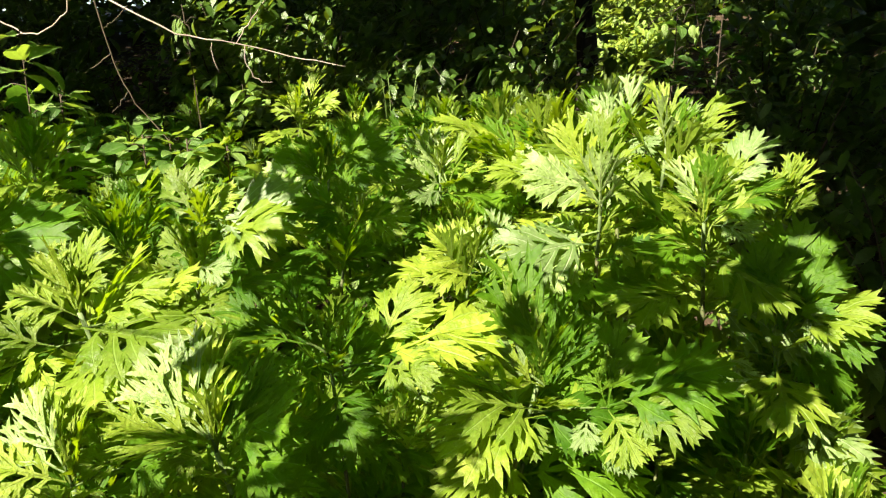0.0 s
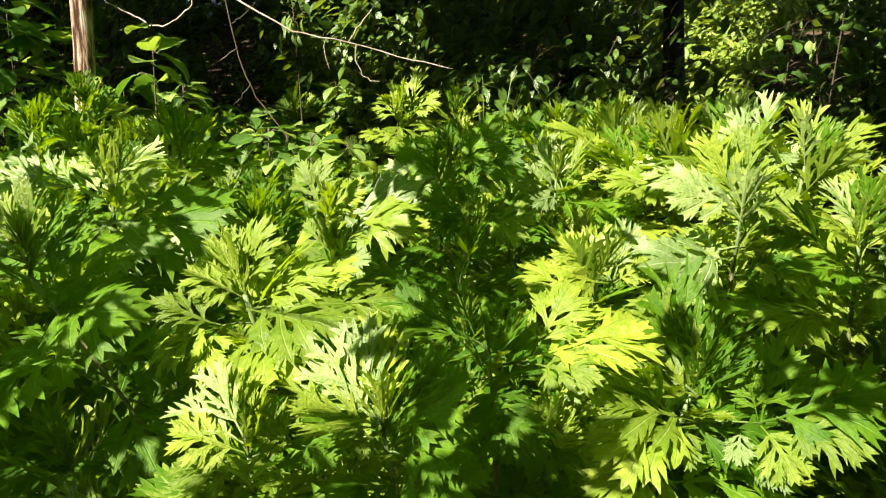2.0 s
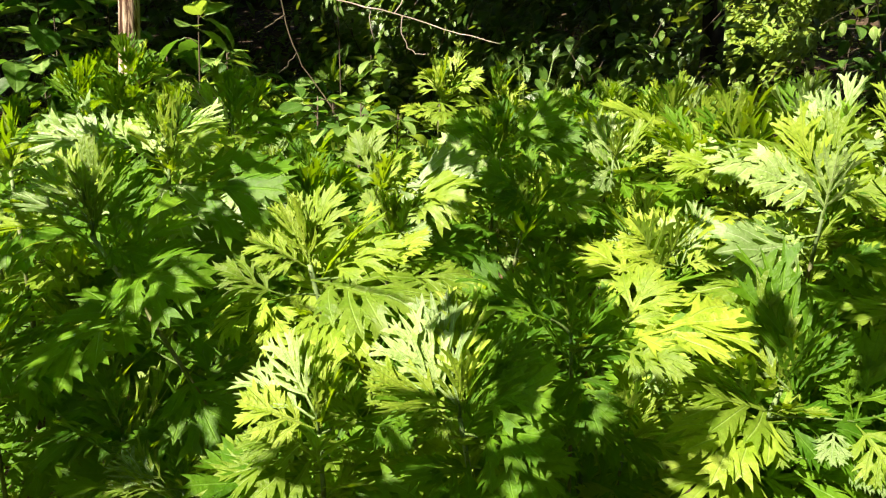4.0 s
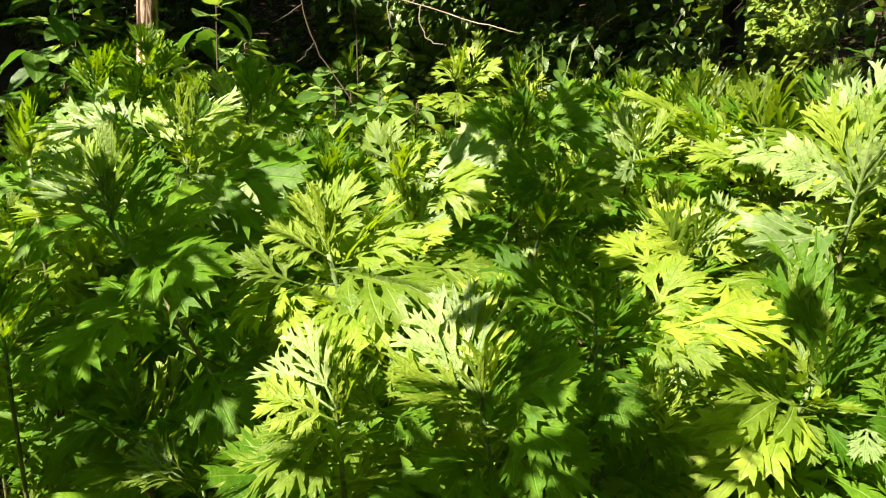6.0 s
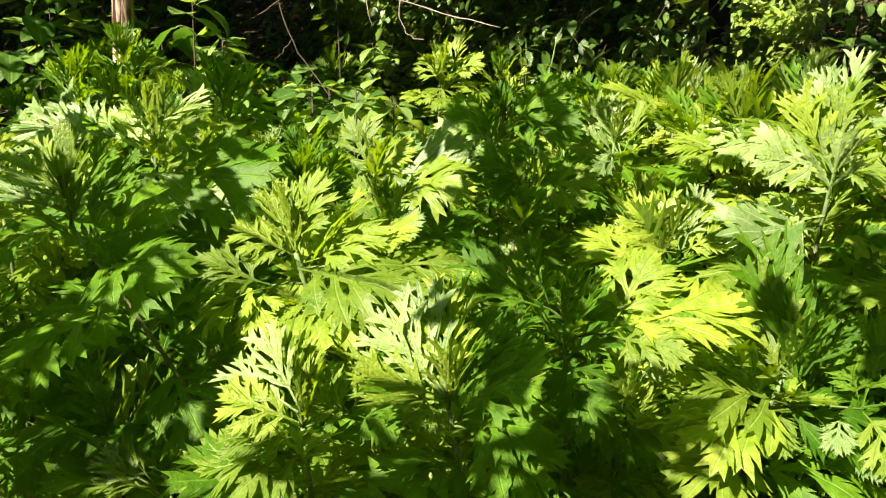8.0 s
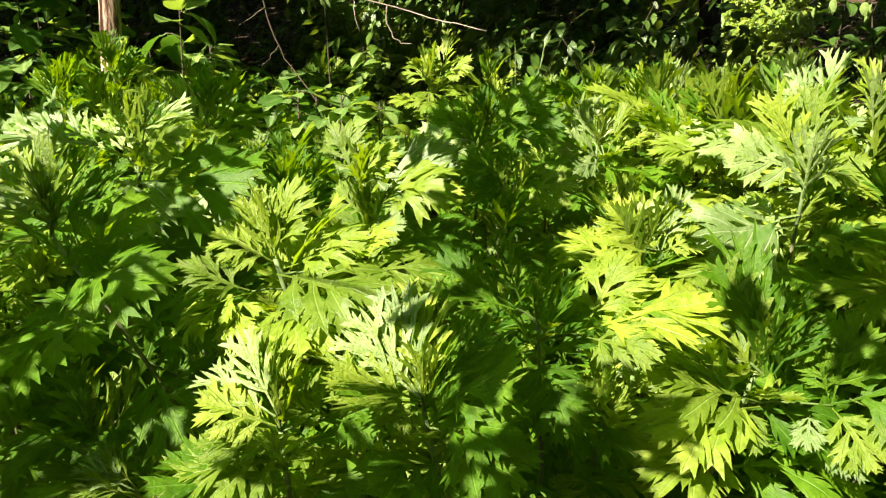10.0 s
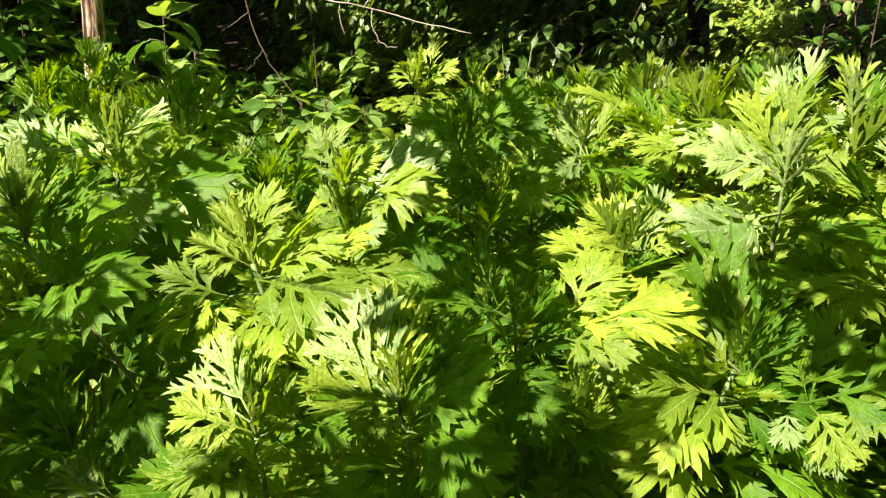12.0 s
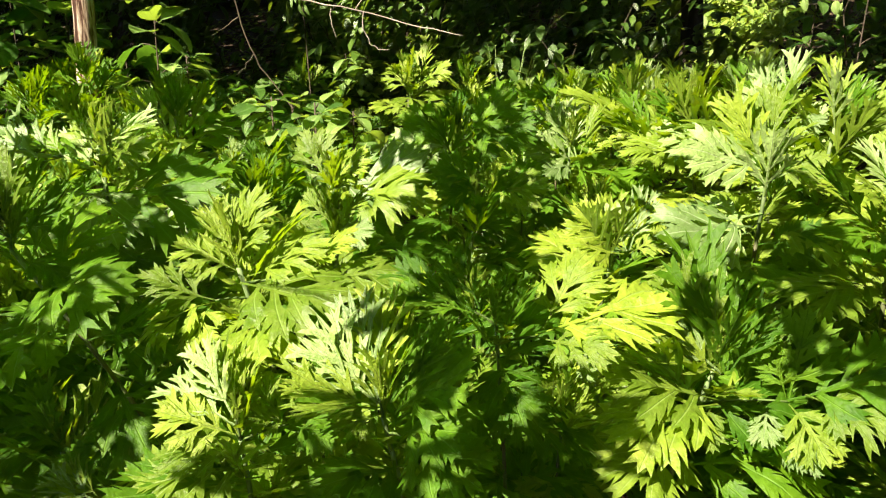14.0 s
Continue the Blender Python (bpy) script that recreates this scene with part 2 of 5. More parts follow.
# ---- mugwort leaves ----
def strap_leaf(name, material, seed, pairs=3, spread=0.55, long=0.5, width=0.066, droop=0.2, fold=0.4, tooth=0.3, bare=0.24, lift=0.0, teeth=(1, 3), flare=0.0, gutter=0.42):
    """A finely cut young leaf one unit long: slim pointed straps, each with a sunken rib, that lie over one another at different heights."""
    rng = random.Random(seed)
    verts, faces, rib = [], [], []

    def strap(x, y, z, angle, length, w0, lift, teeth, stalk=False):
        steps = (0, 0.16, 0.36, 0.58, 0.79, 1)
        wide = (0.5, 0.5, 0.5, 0.6, 0.8, 0.9) if stalk else (0.5, 0.75, 1.0, 0.9, 0.58, 0)
        rows, last = [], 0
        twist = rng.uniform(-0.75, 0.75)
        for k, s in enumerate(steps):
            a = angle * (1 - 0.35 * s)
            x += math.sin(a) * length * (s - last)
            y += math.cos(a) * length * (s - last)
            last = s
            zz = z + lift * length * s - 0.14 * length * s * s * (abs(angle) > 0.05)
            n, w = len(verts), wide[k] * w0 / 2
            if w == 0:
                verts.append((x, y, zz))
                rib.append(0.9)
                rows.append((n, n, n, a))
            else:
                up = w * gutter
                verts.extend([(x - math.cos(a) * w, y + math.sin(a) * w, zz + up * (1 + twist)), (x, y, zz), (x + math.cos(a) * w, y - math.sin(a) * w, zz + up * (1 - twist))])
                rib.extend([0, 1, 0])
                rows.append((n, n + 1, n + 2, a))
        for (l0, c0, r0, _), (l1, c1, r1, _) in zip(rows, rows[1:]):
            faces.extend([(l0, c0, c1), (c0, r0, c1)] if l1 == c1 else [(l0, c0, c1, l1), (c0, r0, r1, c1)])
        for side in (-1, 1):
            for k in teeth:
                if rng.random() < 0.25:
                    continue
                a = rows[k][3] + side * (flare + rng.uniform(0.4, 0.75))
                e0, e1 = (rows[k][0], rows[k + 1][0]) if side < 0 else (rows[k][2], rows[k + 1][2])
                p0, p1 = Vector(verts[e0]), Vector(verts[e1])
                far = length * tooth * rng.uniform(0.7, 1.15)
                d = Vector((math.sin(a), math.cos(a), rng.uniform(-0.2, 0.1)))
                n = len(verts)
                verts.extend([tuple(p0.lerp(p1, 0.25) + d * far * 0.5), tuple(p0.lerp(p1, 0.5) + d * far), tuple(p0.lerp(p1, 0.95) + d * far * 0.45)])
                rib.extend([0, 0.35, 0])
                faces.append((e0, n, n + 1, n + 2, e1) if side > 0 else (e1, n + 2, n + 1, n, e0))

    strap(0, 0, 0, 0.0, 0.66, 0.05, 0.0, (), True)
    for i in range(pairs):
        f = i / max(1, pairs - 1)
        for side in (-1, 1):
            size = long * (0.78 + 0.34 * math.sin(math.pi * (0.22 + 0.62 * f))) * rng.uniform(0.88, 1.1)
            strap(side * 0.008, bare + (0.60 - bare) * f + rng.uniform(-0.02, 0.02), 0.002 * i, side * spread * radians(62 - 26 * f + rng.uniform(-6, 6)), size, width * rng.uniform(0.85, 1.15), lift + rng.uniform(-0.05, 0.16), teeth)
    strap(0, 0.58, 0.004, rng.uniform(-0.05, 0.05), 0.44, width * 1.1, 0.05, (1, 2, 3))
    out = []
    for x, y, z in verts:
        z += abs(x) * fold
        w = droop * y
        out.append((x, math.sin(w) / droop + z * math.sin(w), -(1 - math.cos(w)) / droop + z * math.cos(w)))
    return mesh_from(name, out, faces, material, rib)


def lobed_leaf(name, material, seed, pairs=3, spread=1.0, long=0.44, width=0.09, droop=0.4, fold=0.14, bare=0.22, tooth=0.40, wave=0.05):
    """A full-grown leaf one unit long: a flat winged rib, broad lobes that point forwards, each cut into blunt fingers, and an end lobe."""
    rng = random.Random(seed)
    verts, faces, rib = [], [], []

    def lobe(x, y, z, angle, length, w0, lift, teeth, steps=(0, 0.2, 0.42, 0.64, 0.85, 1), wide=(0.62, 0.70, 0.95, 1.0, 0.72, 0)):
        rows, last = [], 0
        tilt = rng.uniform(-0.35, 0.35)
        for k, s in enumerate(steps):
            a = angle * (1 - 0.32 * s)
            x += math.sin(a) * length * (s - last)
            y += math.cos(a) * length * (s - last)
            last = s
            zz = z + lift * length * s - 0.16 * length * s * s * (abs(angle) > 0.05)
            n, w = len(verts), wide[k] * w0 / 2
            if w == 0:
                verts.append((x, y, zz))
                rib.append(0.8)
                rows.append((n, n, n, a))
            else:
                verts.extend([(x - math.cos(a) * w, y + math.sin(a) * w, zz + w * (0.16 + tilt)), (x, y, zz), (x + math.cos(a) * w, y - math.sin(a) * w, zz + w * (0.16 - tilt))])
                rib.extend([0, 1, 0])
                rows.append((n, n + 1, n + 2, a))
        for (l0, c0, r0, _), (l1, c1, r1, _) in zip(rows, rows[1:]):
            faces.extend([(l0, c0, c1), (c0, r0, c1)] if l1 == c1 else [(l0, c0, c1, l1), (c0, r0, r1, c1)])
        for side in (-1, 1):
            outer = side * angle > 0
            for k in teeth:
                if rng.random() < (0.12 if outer else 0.3):
                    continue
                a = rows[k][3] + side * rng.uniform(0.42, 0.72)
                e0, e1 = (rows[k][0], rows[k + 1][0]) if side < 0 else (rows[k][2], rows[k + 1][2])
                p0, p1 = Vector(verts[e0]), Vector(verts[e1])
                far = length * tooth * (1.05 - 0.10 * k) * rng.uniform(0.75, 1.15) * (1.0 if outer else 0.8)
                d = Vector((math.sin(a), math.cos(a), rng.uniform(-0.16, 0.06)))
                n = len(verts)
                mid = p0.lerp(p1, 0.5)
                verts.extend([tuple(p0.lerp(p1, 0.12) + d * far * 0.55), tuple(mid + d * far * 0.55), tuple(p0.lerp(p1, 0.80) + d * far * 0.55), tuple(mid + d * far + (p1 - p0) * 0.18)])
                rib.extend([0, 0.93, 0, 0.5])
                c0 = rows[k][1]
                tri = [(e0, n, n + 1), (e0, n + 1, e1), (e1, n + 1, n + 2), (n, n + 3, n + 1), (n + 1, n + 3, n + 2)]
                faces.extend(t if side > 0 else t[::-1] for t in tri)

    lobe(0, 0, 0.001, 0.0, 0.66, 0.075, 0.0, (), (0, 0.2, 0.36, 0.56, 0.8, 1), (0.26, 0.22, 0.5, 0.86, 1.0, 0.9))
    for i in range(pairs):
        f = i / max(1, pairs - 1)
        for side in (-1, 1):
            size = long * (0.72 + 0.36 * math.sin(math.pi * (0.20 + 0.56 * f))) * rng.uniform(0.9, 1.1)
            lobe(side * 0.012, bare + (0.55 - bare) * f + rng.uniform(-0.02, 0.02), 0.0015 * i, side * spread * radians(64 - 24 * f + rng.uniform(-5, 5)), size, width * rng.uniform(0.88, 1.12), rng.uniform(-0.06, 0.05), (1, 2, 3))
    lobe(0, 0.54, 0.004, rng.uniform(-0.05, 0.05), 0.46, width * 1.15, 0.0, (0, 1, 2, 3))
    out = []
    for x, y, z in verts:
        z += abs(x) * fold - 0.35 * x * x + wave * noise.noise((x * 4 + seed, y * 4, 0.5))
        w = droop * y
        out.append((x, math.sin(w) / droop + z * math.sin(w), -(1 - math.cos(w)) / droop + z * math.cos(w)))
    return mesh_from(name, out, faces, material, rib)


BROAD = [lobed_leaf("leaf", GREEN, 10 + i, 3, 0.96, 0.46, 0.088, d, 0.12) for i, d in enumerate((0.3, 0.55, 0.8, 0.4, 0.95, 0.2))]
BRIGHT = [lobed_leaf("leaf", YOUNG_SUNLIT, 50 + i, 3, 0.96, 0.46, 0.084, d, 0.14) for i, d in enumerate((0.25, 0.45, 0.75, 0.4, 0.6))]
PALE = [lobed_leaf("leaf", DOWNY_SUNLIT, 90 + i, 3, 0.94, 0.46, 0.082, d, 0.14) for i, d in enumerate((0.3, 0.7, -0.25))]
SIDE = [lobed_leaf("leaf", YOUNG_SUNLIT, 110 + i, 2, 0.8, 0.36, 0.12, d, 0.3, 0.3) for i, d in enumerate((0.2, 0.6))]
SLIM = [strap_leaf("leaf", YOUNG_SUNLIT, 70 + i, 3, 0.60, 0.50, 0.056, d, 0.36) for i, d in enumerate((-0.2, 0.15, 0.35, -0.05))]
SLIM_GREEN = [strap_leaf("leaf", GREEN, 80 + i, 3, 0.64, 0.50, 0.058, d, 0.36) for i, d in enumerate((-0.1, 0.25, 0.45))]
SLIM_PALE = [strap_leaf("leaf", DOWNY_SUNLIT, 100 + i, 3, 0.62, 0.50, 0.058, d, 0.32) for i, d in enumerate((-0.25, 0.2))]
BUD = [strap_leaf("leaf", YOUNG_SUNLIT, 120 + i, 2, 0.35, 0.42, 0.065, d, 0.5) for i, d in enumerate((-0.35, -0.1))]


def leaf_pose(at, azimuth, elevation, size, roll=0.0):
    """Azimuth: degrees from the +x axis, turning to +y; elevation: degrees above level."""
    return Matrix.Translation(at) @ Matrix.Rotation(radians(azimuth - 90), 4, "Z") @ Matrix.Rotation(radians(elevation), 4, "X") @ Matrix.Rotation(radians(roll), 4, "Y") @ Matrix.Diagonal((size, size, size, 1))


def sunward(azimuth, amount=21):
    """How leaves turn their faces to the light: extra elevation and roll for a leaf that points this way."""
    return amount * math.sin(radians(azimuth)), amount * 1.1 * math.cos(radians(azimuth))


FACING_FAR = Vector((-0.30, -0.70, 0.65)).normalized()   # of the taller plants behind
FACING = Vector((-0.30, -0.45, 0.84)).normalized()   # the open, bright side to which the leaves turn


def leaf_towards(a, b, bend, roll, face=FACING):
    """A leaf that begins at a and ends near b, its upper side turned to the light as far as its direction lets it."""
    d = b - a
    size, y = d.length * 1.04, d.normalized()
    z = face - face.dot(y) * y
    z = z.normalized() if z.length > 0.05 else Vector((0, 0, 1))
    x = y.cross(z)
    turn = Matrix((x, y, z)).transposed().to_4x4()
    return Matrix.Translation(a) @ turn @ Matrix.Rotation(radians(bend), 4, "X") @ Matrix.Rotation(radians(roll), 4, "Y") @ Matrix.Diagonal((size, size, size, 1))


def mugwort(base, tip, seed, size=1.0, tone="bright", extra=(), low=0.25, dense=1.0, label="", tuft=1.0, face=FACING):
    """One plant: a ridged stem from base to tip, a tuft of slim leaves on top and larger leaves round the stem below.
    extra: leaves of their own, each from one place to another, with its kind. tuft: how tall the tuft stands."""
    rng = random.Random(seed)
    base, tip = Vector(base), Vector(tip)
    root = new("mugwort_plant")
    root.location = base
    tagged(root, label or "leafy green mugwort plant with deeply cut leaves", "plant", "mugwort plants in the patch")
    top = tip - base
    h = top.length
    side = Vector((rng.uniform(-0.05, 0.05), rng.uniform(-0.04, 0.04), 0))
    axis = bent((0, 0, -0.03), top * 0.5 + side - Vector((top.x * 0.3, top.y * 0.3, 0)), top, 14)
    rad = [0.0048 * size * (1 - 0.5 * i / 13) for i in range(14)]
    cut = 12
    part("stem", mesh_from("stem", *tube_geometry(axis[:cut + 1], rad[:cut + 1], 7), STEM), root)
    part("shoot", mesh_from("shoot", *tube_geometry(axis[cut:], rad[cut:], 7), DOWNY_STEM), root, label="pale downy upper stem")

    def on_stem(below):
        s = max(0.0, 1 - below / h) * 13
        i = min(12, int(s))
        return axis[i].lerp(axis[i + 1], s - i)

    # tones put light into leaf colour: green for shade, bright and pale for sun
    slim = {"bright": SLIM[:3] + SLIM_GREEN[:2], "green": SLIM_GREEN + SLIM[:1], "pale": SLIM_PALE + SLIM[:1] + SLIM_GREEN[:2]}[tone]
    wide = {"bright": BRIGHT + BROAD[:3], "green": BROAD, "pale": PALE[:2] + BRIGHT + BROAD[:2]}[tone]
    az = rng.uniform(0, 360)
    # heart of the tuft
    for k in range(4):
        az += 137.5
        part("leaf", rng.choice(BUD), root, leaf_pose(on_stem(0.002 * k), az, 84 - 4 * k + rng.uniform(-4, 4), size * rng.uniform(0.045, 0.065)))
    # tuft
    n = max(3, int(round((8 - 0.9 * min(len(extra), 6)) * dense)))
    for k in range(n):
        f = k / n
        az += 137.5 + rng.uniform(-14, 14)
        part("leaf", rng.choice(slim), root, leaf_pose(on_stem(0.008 + 0.055 * f * size), az, 76 - 42 * f + rng.uniform(-9, 9), size * tuft * (0.085 + 0.045 * f) * rng.uniform(0.9, 1.12), rng.uniform(-42, 42)))
    # leaves round the stem
    below = 0.045 * size * tuft
    while below < h * (1 - low):
        az += 137.5 + rng.uniform(-18, 18)
        f = min(1, below / 0.5)
        kind = rng.choice(wide if below < 0.26 else BROAD)
        up, tilt = sunward(az)
        part("leaf", kind, root, leaf_pose(on_stem(below), az, 26 - 38 * f + up + rng.uniform(-13, 13), size * rng.uniform(0.115, 0.165), tilt + rng.uniform(-16, 16)))
        if rng.random() < 0.55 and below < 0.4:
            for k in range(2):
                part("leaf", rng.choice(SIDE), root, leaf_pose(on_stem(below - 0.006), az + rng.uniform(-35, 35), 55 + rng.uniform(-20, 20), size * rng.uniform(0.045, 0.07), rng.uniform(-20, 20)))
        below += (0.017 + 0.050 * f) / dense * rng.uniform(0.8, 1.2)
    kinds = {"broad": [BROAD[k] for k in (0, 3, 5)], "drooping": [BROAD[2], BROAD[4]], "bright": [BRIGHT[k] for k in (0, 1, 3)], "bright_drooping": [BRIGHT[2], BRIGHT[4]],
             "pale": PALE[:1], "pale_drooping": PALE[1:2], "slim": SLIM[1:3], "slim_pale": SLIM_PALE[1:], "slim_green": SLIM_GREEN[1:]}
    stalked = []
    for x0, y0, z0, x1, y1, z1, kind in extra:
        a, b = Vector((x0, y0, z0)), Vector((x1, y1, z1))
        bend = {"drooping": 20, "bright_drooping": 18, "pale_drooping": 18, "broad": 11, "bright": 12, "pale": 9}.get(kind, 4)
        at = leaf_towards(a - base, b - base, bend, rng.uniform(-1, 1) * (26 if "slim" in kind else 12), face)
        leaf = part("leaf", rng.choice(kinds[kind]), root, at)
        near = min((on_stem(0.02 * k) for k in range(12)), key=lambda p: (p + base - a).length + 0.4 * max(0, p.z + base.z - a.z))
        if (near + base - a).length > 0.02 and all((a - p).length > 0.03 for p in stalked):
            stalked.append(a)
            part("petiole", mesh_from("petiole", *tube_geometry(bent(near, near.lerp(a - base, 0.5) + Vector((0, 0, 0.004)), a - base, 6), [0.0018 - 0.00015 * k for k in range(6)], 5), PETIOLE), leaf, at.inverted())
    return root


# ---- ground ----
def ground_height(x, y):
    return 0.03 * math.sin(1.3 * x + 0.7) * math.cos(0.9 * y) + 0.02 * math.sin(3.1 * x + 2.3 * y) + 0.17 * max(0.0, min(y, 22.0) - 4.8)


def ground_sheet():
    steps = [s * abs(s) ** 1.6 * 60 for s in (i / 45 for i in range(-45, 46))]
    verts = [(x, y + 3, ground_height(max(-14, min(14, x)), max(-12, min(22, y + 3)))) for y in steps for x in steps]
    n = len(steps)
    faces = [(j * n + i, j * n + i + 1, (j + 1) * n + i + 1, (j + 1) * n + i) for j in range(n - 1) for i in range(n - 1)]
    ob = new("ground", mesh_from("ground", verts, faces, SOIL))
    return tagged(ob, "dark forest soil under leaf litter", "ground", kind="structure")


ground_sheet()


def litter():
    rng = np.random.default_rng(3)
    near = np.stack([rng.uniform(-2.2, 2.6, 5200), rng.uniform(0.2, 5.0, 5200)], 1)
    far = np.stack([rng.uniform(-6, 7, 5200), rng.uniform(4.5, 14, 5200)], 1)
    xy = np.concatenate([near, far])
    pl = [(x, y, ground_height(x, y) + 0.012 + 0.02 * rng.random()) for x, y in xy]
    size = rng.uniform(0.035, 0.085, len(pl))
    v, f = scatter(CURLED, pl, rng, size, (-0.35, 0.35))
    tagged(new("leaf_litter", mesh_from("leaf_litter", v, f, DEAD)), "dry brown fallen leaves covering the forest floor", "leaf litter", kind="stuff")


litter()

# ---- the mugwort patch ----
FRONT = [  # x, y, z of each shoot's heart
    (-0.212, 0.640, 0.930), (0.115, 0.745, 0.955), (-0.352, 0.618, 0.905), (-0.109, 0.716, 1.000), (-0.430, 0.810, 1.020),
    (-0.662, 0.725, 1.060), (-0.037, 0.740, 0.895), (-0.350, 0.797, 0.930), (-0.542, 0.678, 0.770), (-0.593, 0.880, 0.800),
    (0.335, 0.924, 1.085), (0.470, 1.050, 1.080), (0.415, 0.880, 0.960)]
MIDDLE = [
    (-0.203, 1.335, 0.970), (0.032, 1.153, 0.955), (0.230, 1.080, 1.085), (-0.388, 1.075, 0.985), (-0.488, 1.354, 1.010), (-0.580, 1.238, 1.010),
    (-0.730, 1.020, 1.120), (-0.754, 1.283, 1.150), (-0.275, 1.556, 1.065), (-0.040, 1.604, 1.050), (0.359, 1.235, 1.140), (0.285, 1.300, 1.130),
    (0.320, 1.578, 1.165), (0.415, 1.302, 1.110), (-0.840, 1.350, 1.020), (-0.950, 0.950, 1.080)]
BACK = [
    (0.063, 1.977, 1.120), (0.110, 1.860, 1.130), (-0.055, 1.960, 1.110), (0.238, 2.260, 1.090), (-0.417, 2.776, 1.100), (-0.640, 2.790, 1.130),
    (-1.265, 3.400, 1.080), (-1.352, 1.684, 1.130), (-1.020, 1.560, 1.030), (-0.150, 2.350, 1.060), (-0.320, 2.120, 1.050), (0.200, 1.560, 1.130), (0.140, 1.640, 1.110), (-1.377, 1.950, 1.179), (-1.570, 2.100, 1.133), (-1.300, 1.780, 1.090), (-1.160, 1.800, 1.060)]
LEAVES = {}  # leaves that stand out: where each begins and ends, and its kind
LEAVES["front", 0] = [(-0.214, 0.632, 0.948, -0.293, 0.645, 1.004, "slim_pale"), (-0.214, 0.632, 0.948, -0.277, 0.660, 1.023, "slim_pale"), (-0.212, 0.632, 0.949, -0.251, 0.680, 1.041, "slim_pale"), (-0.210, 0.632, 0.949, -0.218, 0.680, 1.046, "slim"), (-0.215, 0.632, 0.945, -0.296, 0.600, 0.983, "slim"), (-0.215, 0.630, 0.943, -0.278, 0.580, 0.969, "slim"), (-0.207, 0.632, 0.947, -0.187, 0.660, 1.009, "slim_green"), (-0.200, 0.634, 0.949, -0.142, 0.660, 1.021, "slim_green"), (-0.202, 0.634, 0.949, -0.168, 0.670, 1.013, "slim_green"), (-0.198, 0.634, 0.938, -0.112, 0.620, 0.995, "broad"), (-0.211, 0.625, 0.941, -0.240, 0.580, 0.939, "bright"), (-0.192, 0.630, 0.916, -0.116, 0.580, 0.960, "drooping"), (-0.187, 0.630, 0.882, -0.247, 0.550, 0.904, "broad"), (-0.187, 0.630, 0.901, -0.105, 0.560, 0.926, "drooping")]
LEAVES["front", 1] = [(0.123, 0.742, 0.951, 0.092, 0.770, 1.090, "slim_green"), (0.122, 0.742, 0.951, 0.066, 0.770, 1.050, "slim"), (0.121, 0.742, 0.950, 0.045, 0.740, 1.009, "slim_pale"), (0.120, 0.742, 0.948, 0.051, 0.720, 0.985, "slim"), (0.128, 0.745, 0.952, 0.146, 0.780, 1.037, "slim_green"), (0.131, 0.745, 0.951, 0.173, 0.770, 1.009, "slim_green"), (0.121, 0.738, 0.921, -0.002, 0.710, 0.953, "bright"), (0.121, 0.736, 0.919, 0.010, 0.660, 0.907, "bright_drooping"), (0.114, 0.736, 0.915, 0.092, 0.680, 0.896, "bright_drooping"), (0.190, 0.745, 0.921, 0.318, 0.730, 0.976, "broad"), (0.190, 0.745, 0.922, 0.215, 0.780, 1.009, "broad"), (0.187, 0.745, 0.926, 0.174, 0.770, 0.979, "broad"), (0.205, 0.743, 0.931, 0.288, 0.690, 0.919, "bright"), (0.190, 0.743, 0.920, 0.219, 0.680, 0.891, "bright_drooping"), (0.173, 0.720, 0.880, 0.217, 0.690, 0.884, "pale"), (0.168, 0.735, 0.918, 0.158, 0.700, 0.892, "pale")]
LEAVES["front", 2] = [(-0.352, 0.612, 0.930, -0.404, 0.645, 0.994, "slim_pale"), (-0.349, 0.612, 0.928, -0.378, 0.650, 0.996, "slim"), (-0.346, 0.612, 0.927, -0.352, 0.650, 0.992, "slim"), (-0.354, 0.612, 0.925, -0.440, 0.640, 0.951, "slim_pale"), (-0.354, 0.612, 0.914, -0.430, 0.600, 0.938, "bright"), (-0.352, 0.612, 0.898, -0.425, 0.580, 0.903, "bright"), (-0.334, 0.610, 0.882, -0.437, 0.560, 0.879, "bright"), (-0.329, 0.610, 0.870, -0.456, 0.540, 0.865, "broad"), (-0.309, 0.640, 0.914, -0.350, 0.620, 0.930, "bright"), (-0.307, 0.640, 0.920, -0.289, 0.660, 0.973, "bright"), (-0.313, 0.640, 0.916, -0.353, 0.660, 0.948, "bright"), (-0.316, 0.630, 0.883, -0.345, 0.600, 0.903, "bright"), (-0.304, 0.640, 0.912, -0.248, 0.610, 0.920, "broad")]
LEAVES["front", 3] = [(-0.131, 0.714, 1.015, -0.220, 0.730, 1.061, "slim_green"), (-0.132, 0.714, 1.013, -0.216, 0.700, 1.039, "slim_green"), (-0.125, 0.714, 1.019, -0.157, 0.740, 1.080, "slim_green"), (-0.110, 0.716, 1.013, -0.098, 0.740, 1.053, "slim_green"), (-0.068, 0.730, 0.985, 0.067, 0.750, 1.027, "bright"), (-0.061, 0.730, 0.993, -0.016, 0.790, 1.058, "bright"), (-0.064, 0.730, 0.984, 0.015, 0.690, 0.982, "bright"), (-0.113, 0.710, 0.971, -0.168, 0.670, 0.970, "drooping"), (-0.102, 0.705, 0.942, -0.065, 0.650, 0.906, "drooping"), (-0.104, 0.705, 0.935, -0.148, 0.650, 0.894, "drooping"), (-0.030, 0.750, 0.922, 0.010, 0.770, 0.958, "pale")]
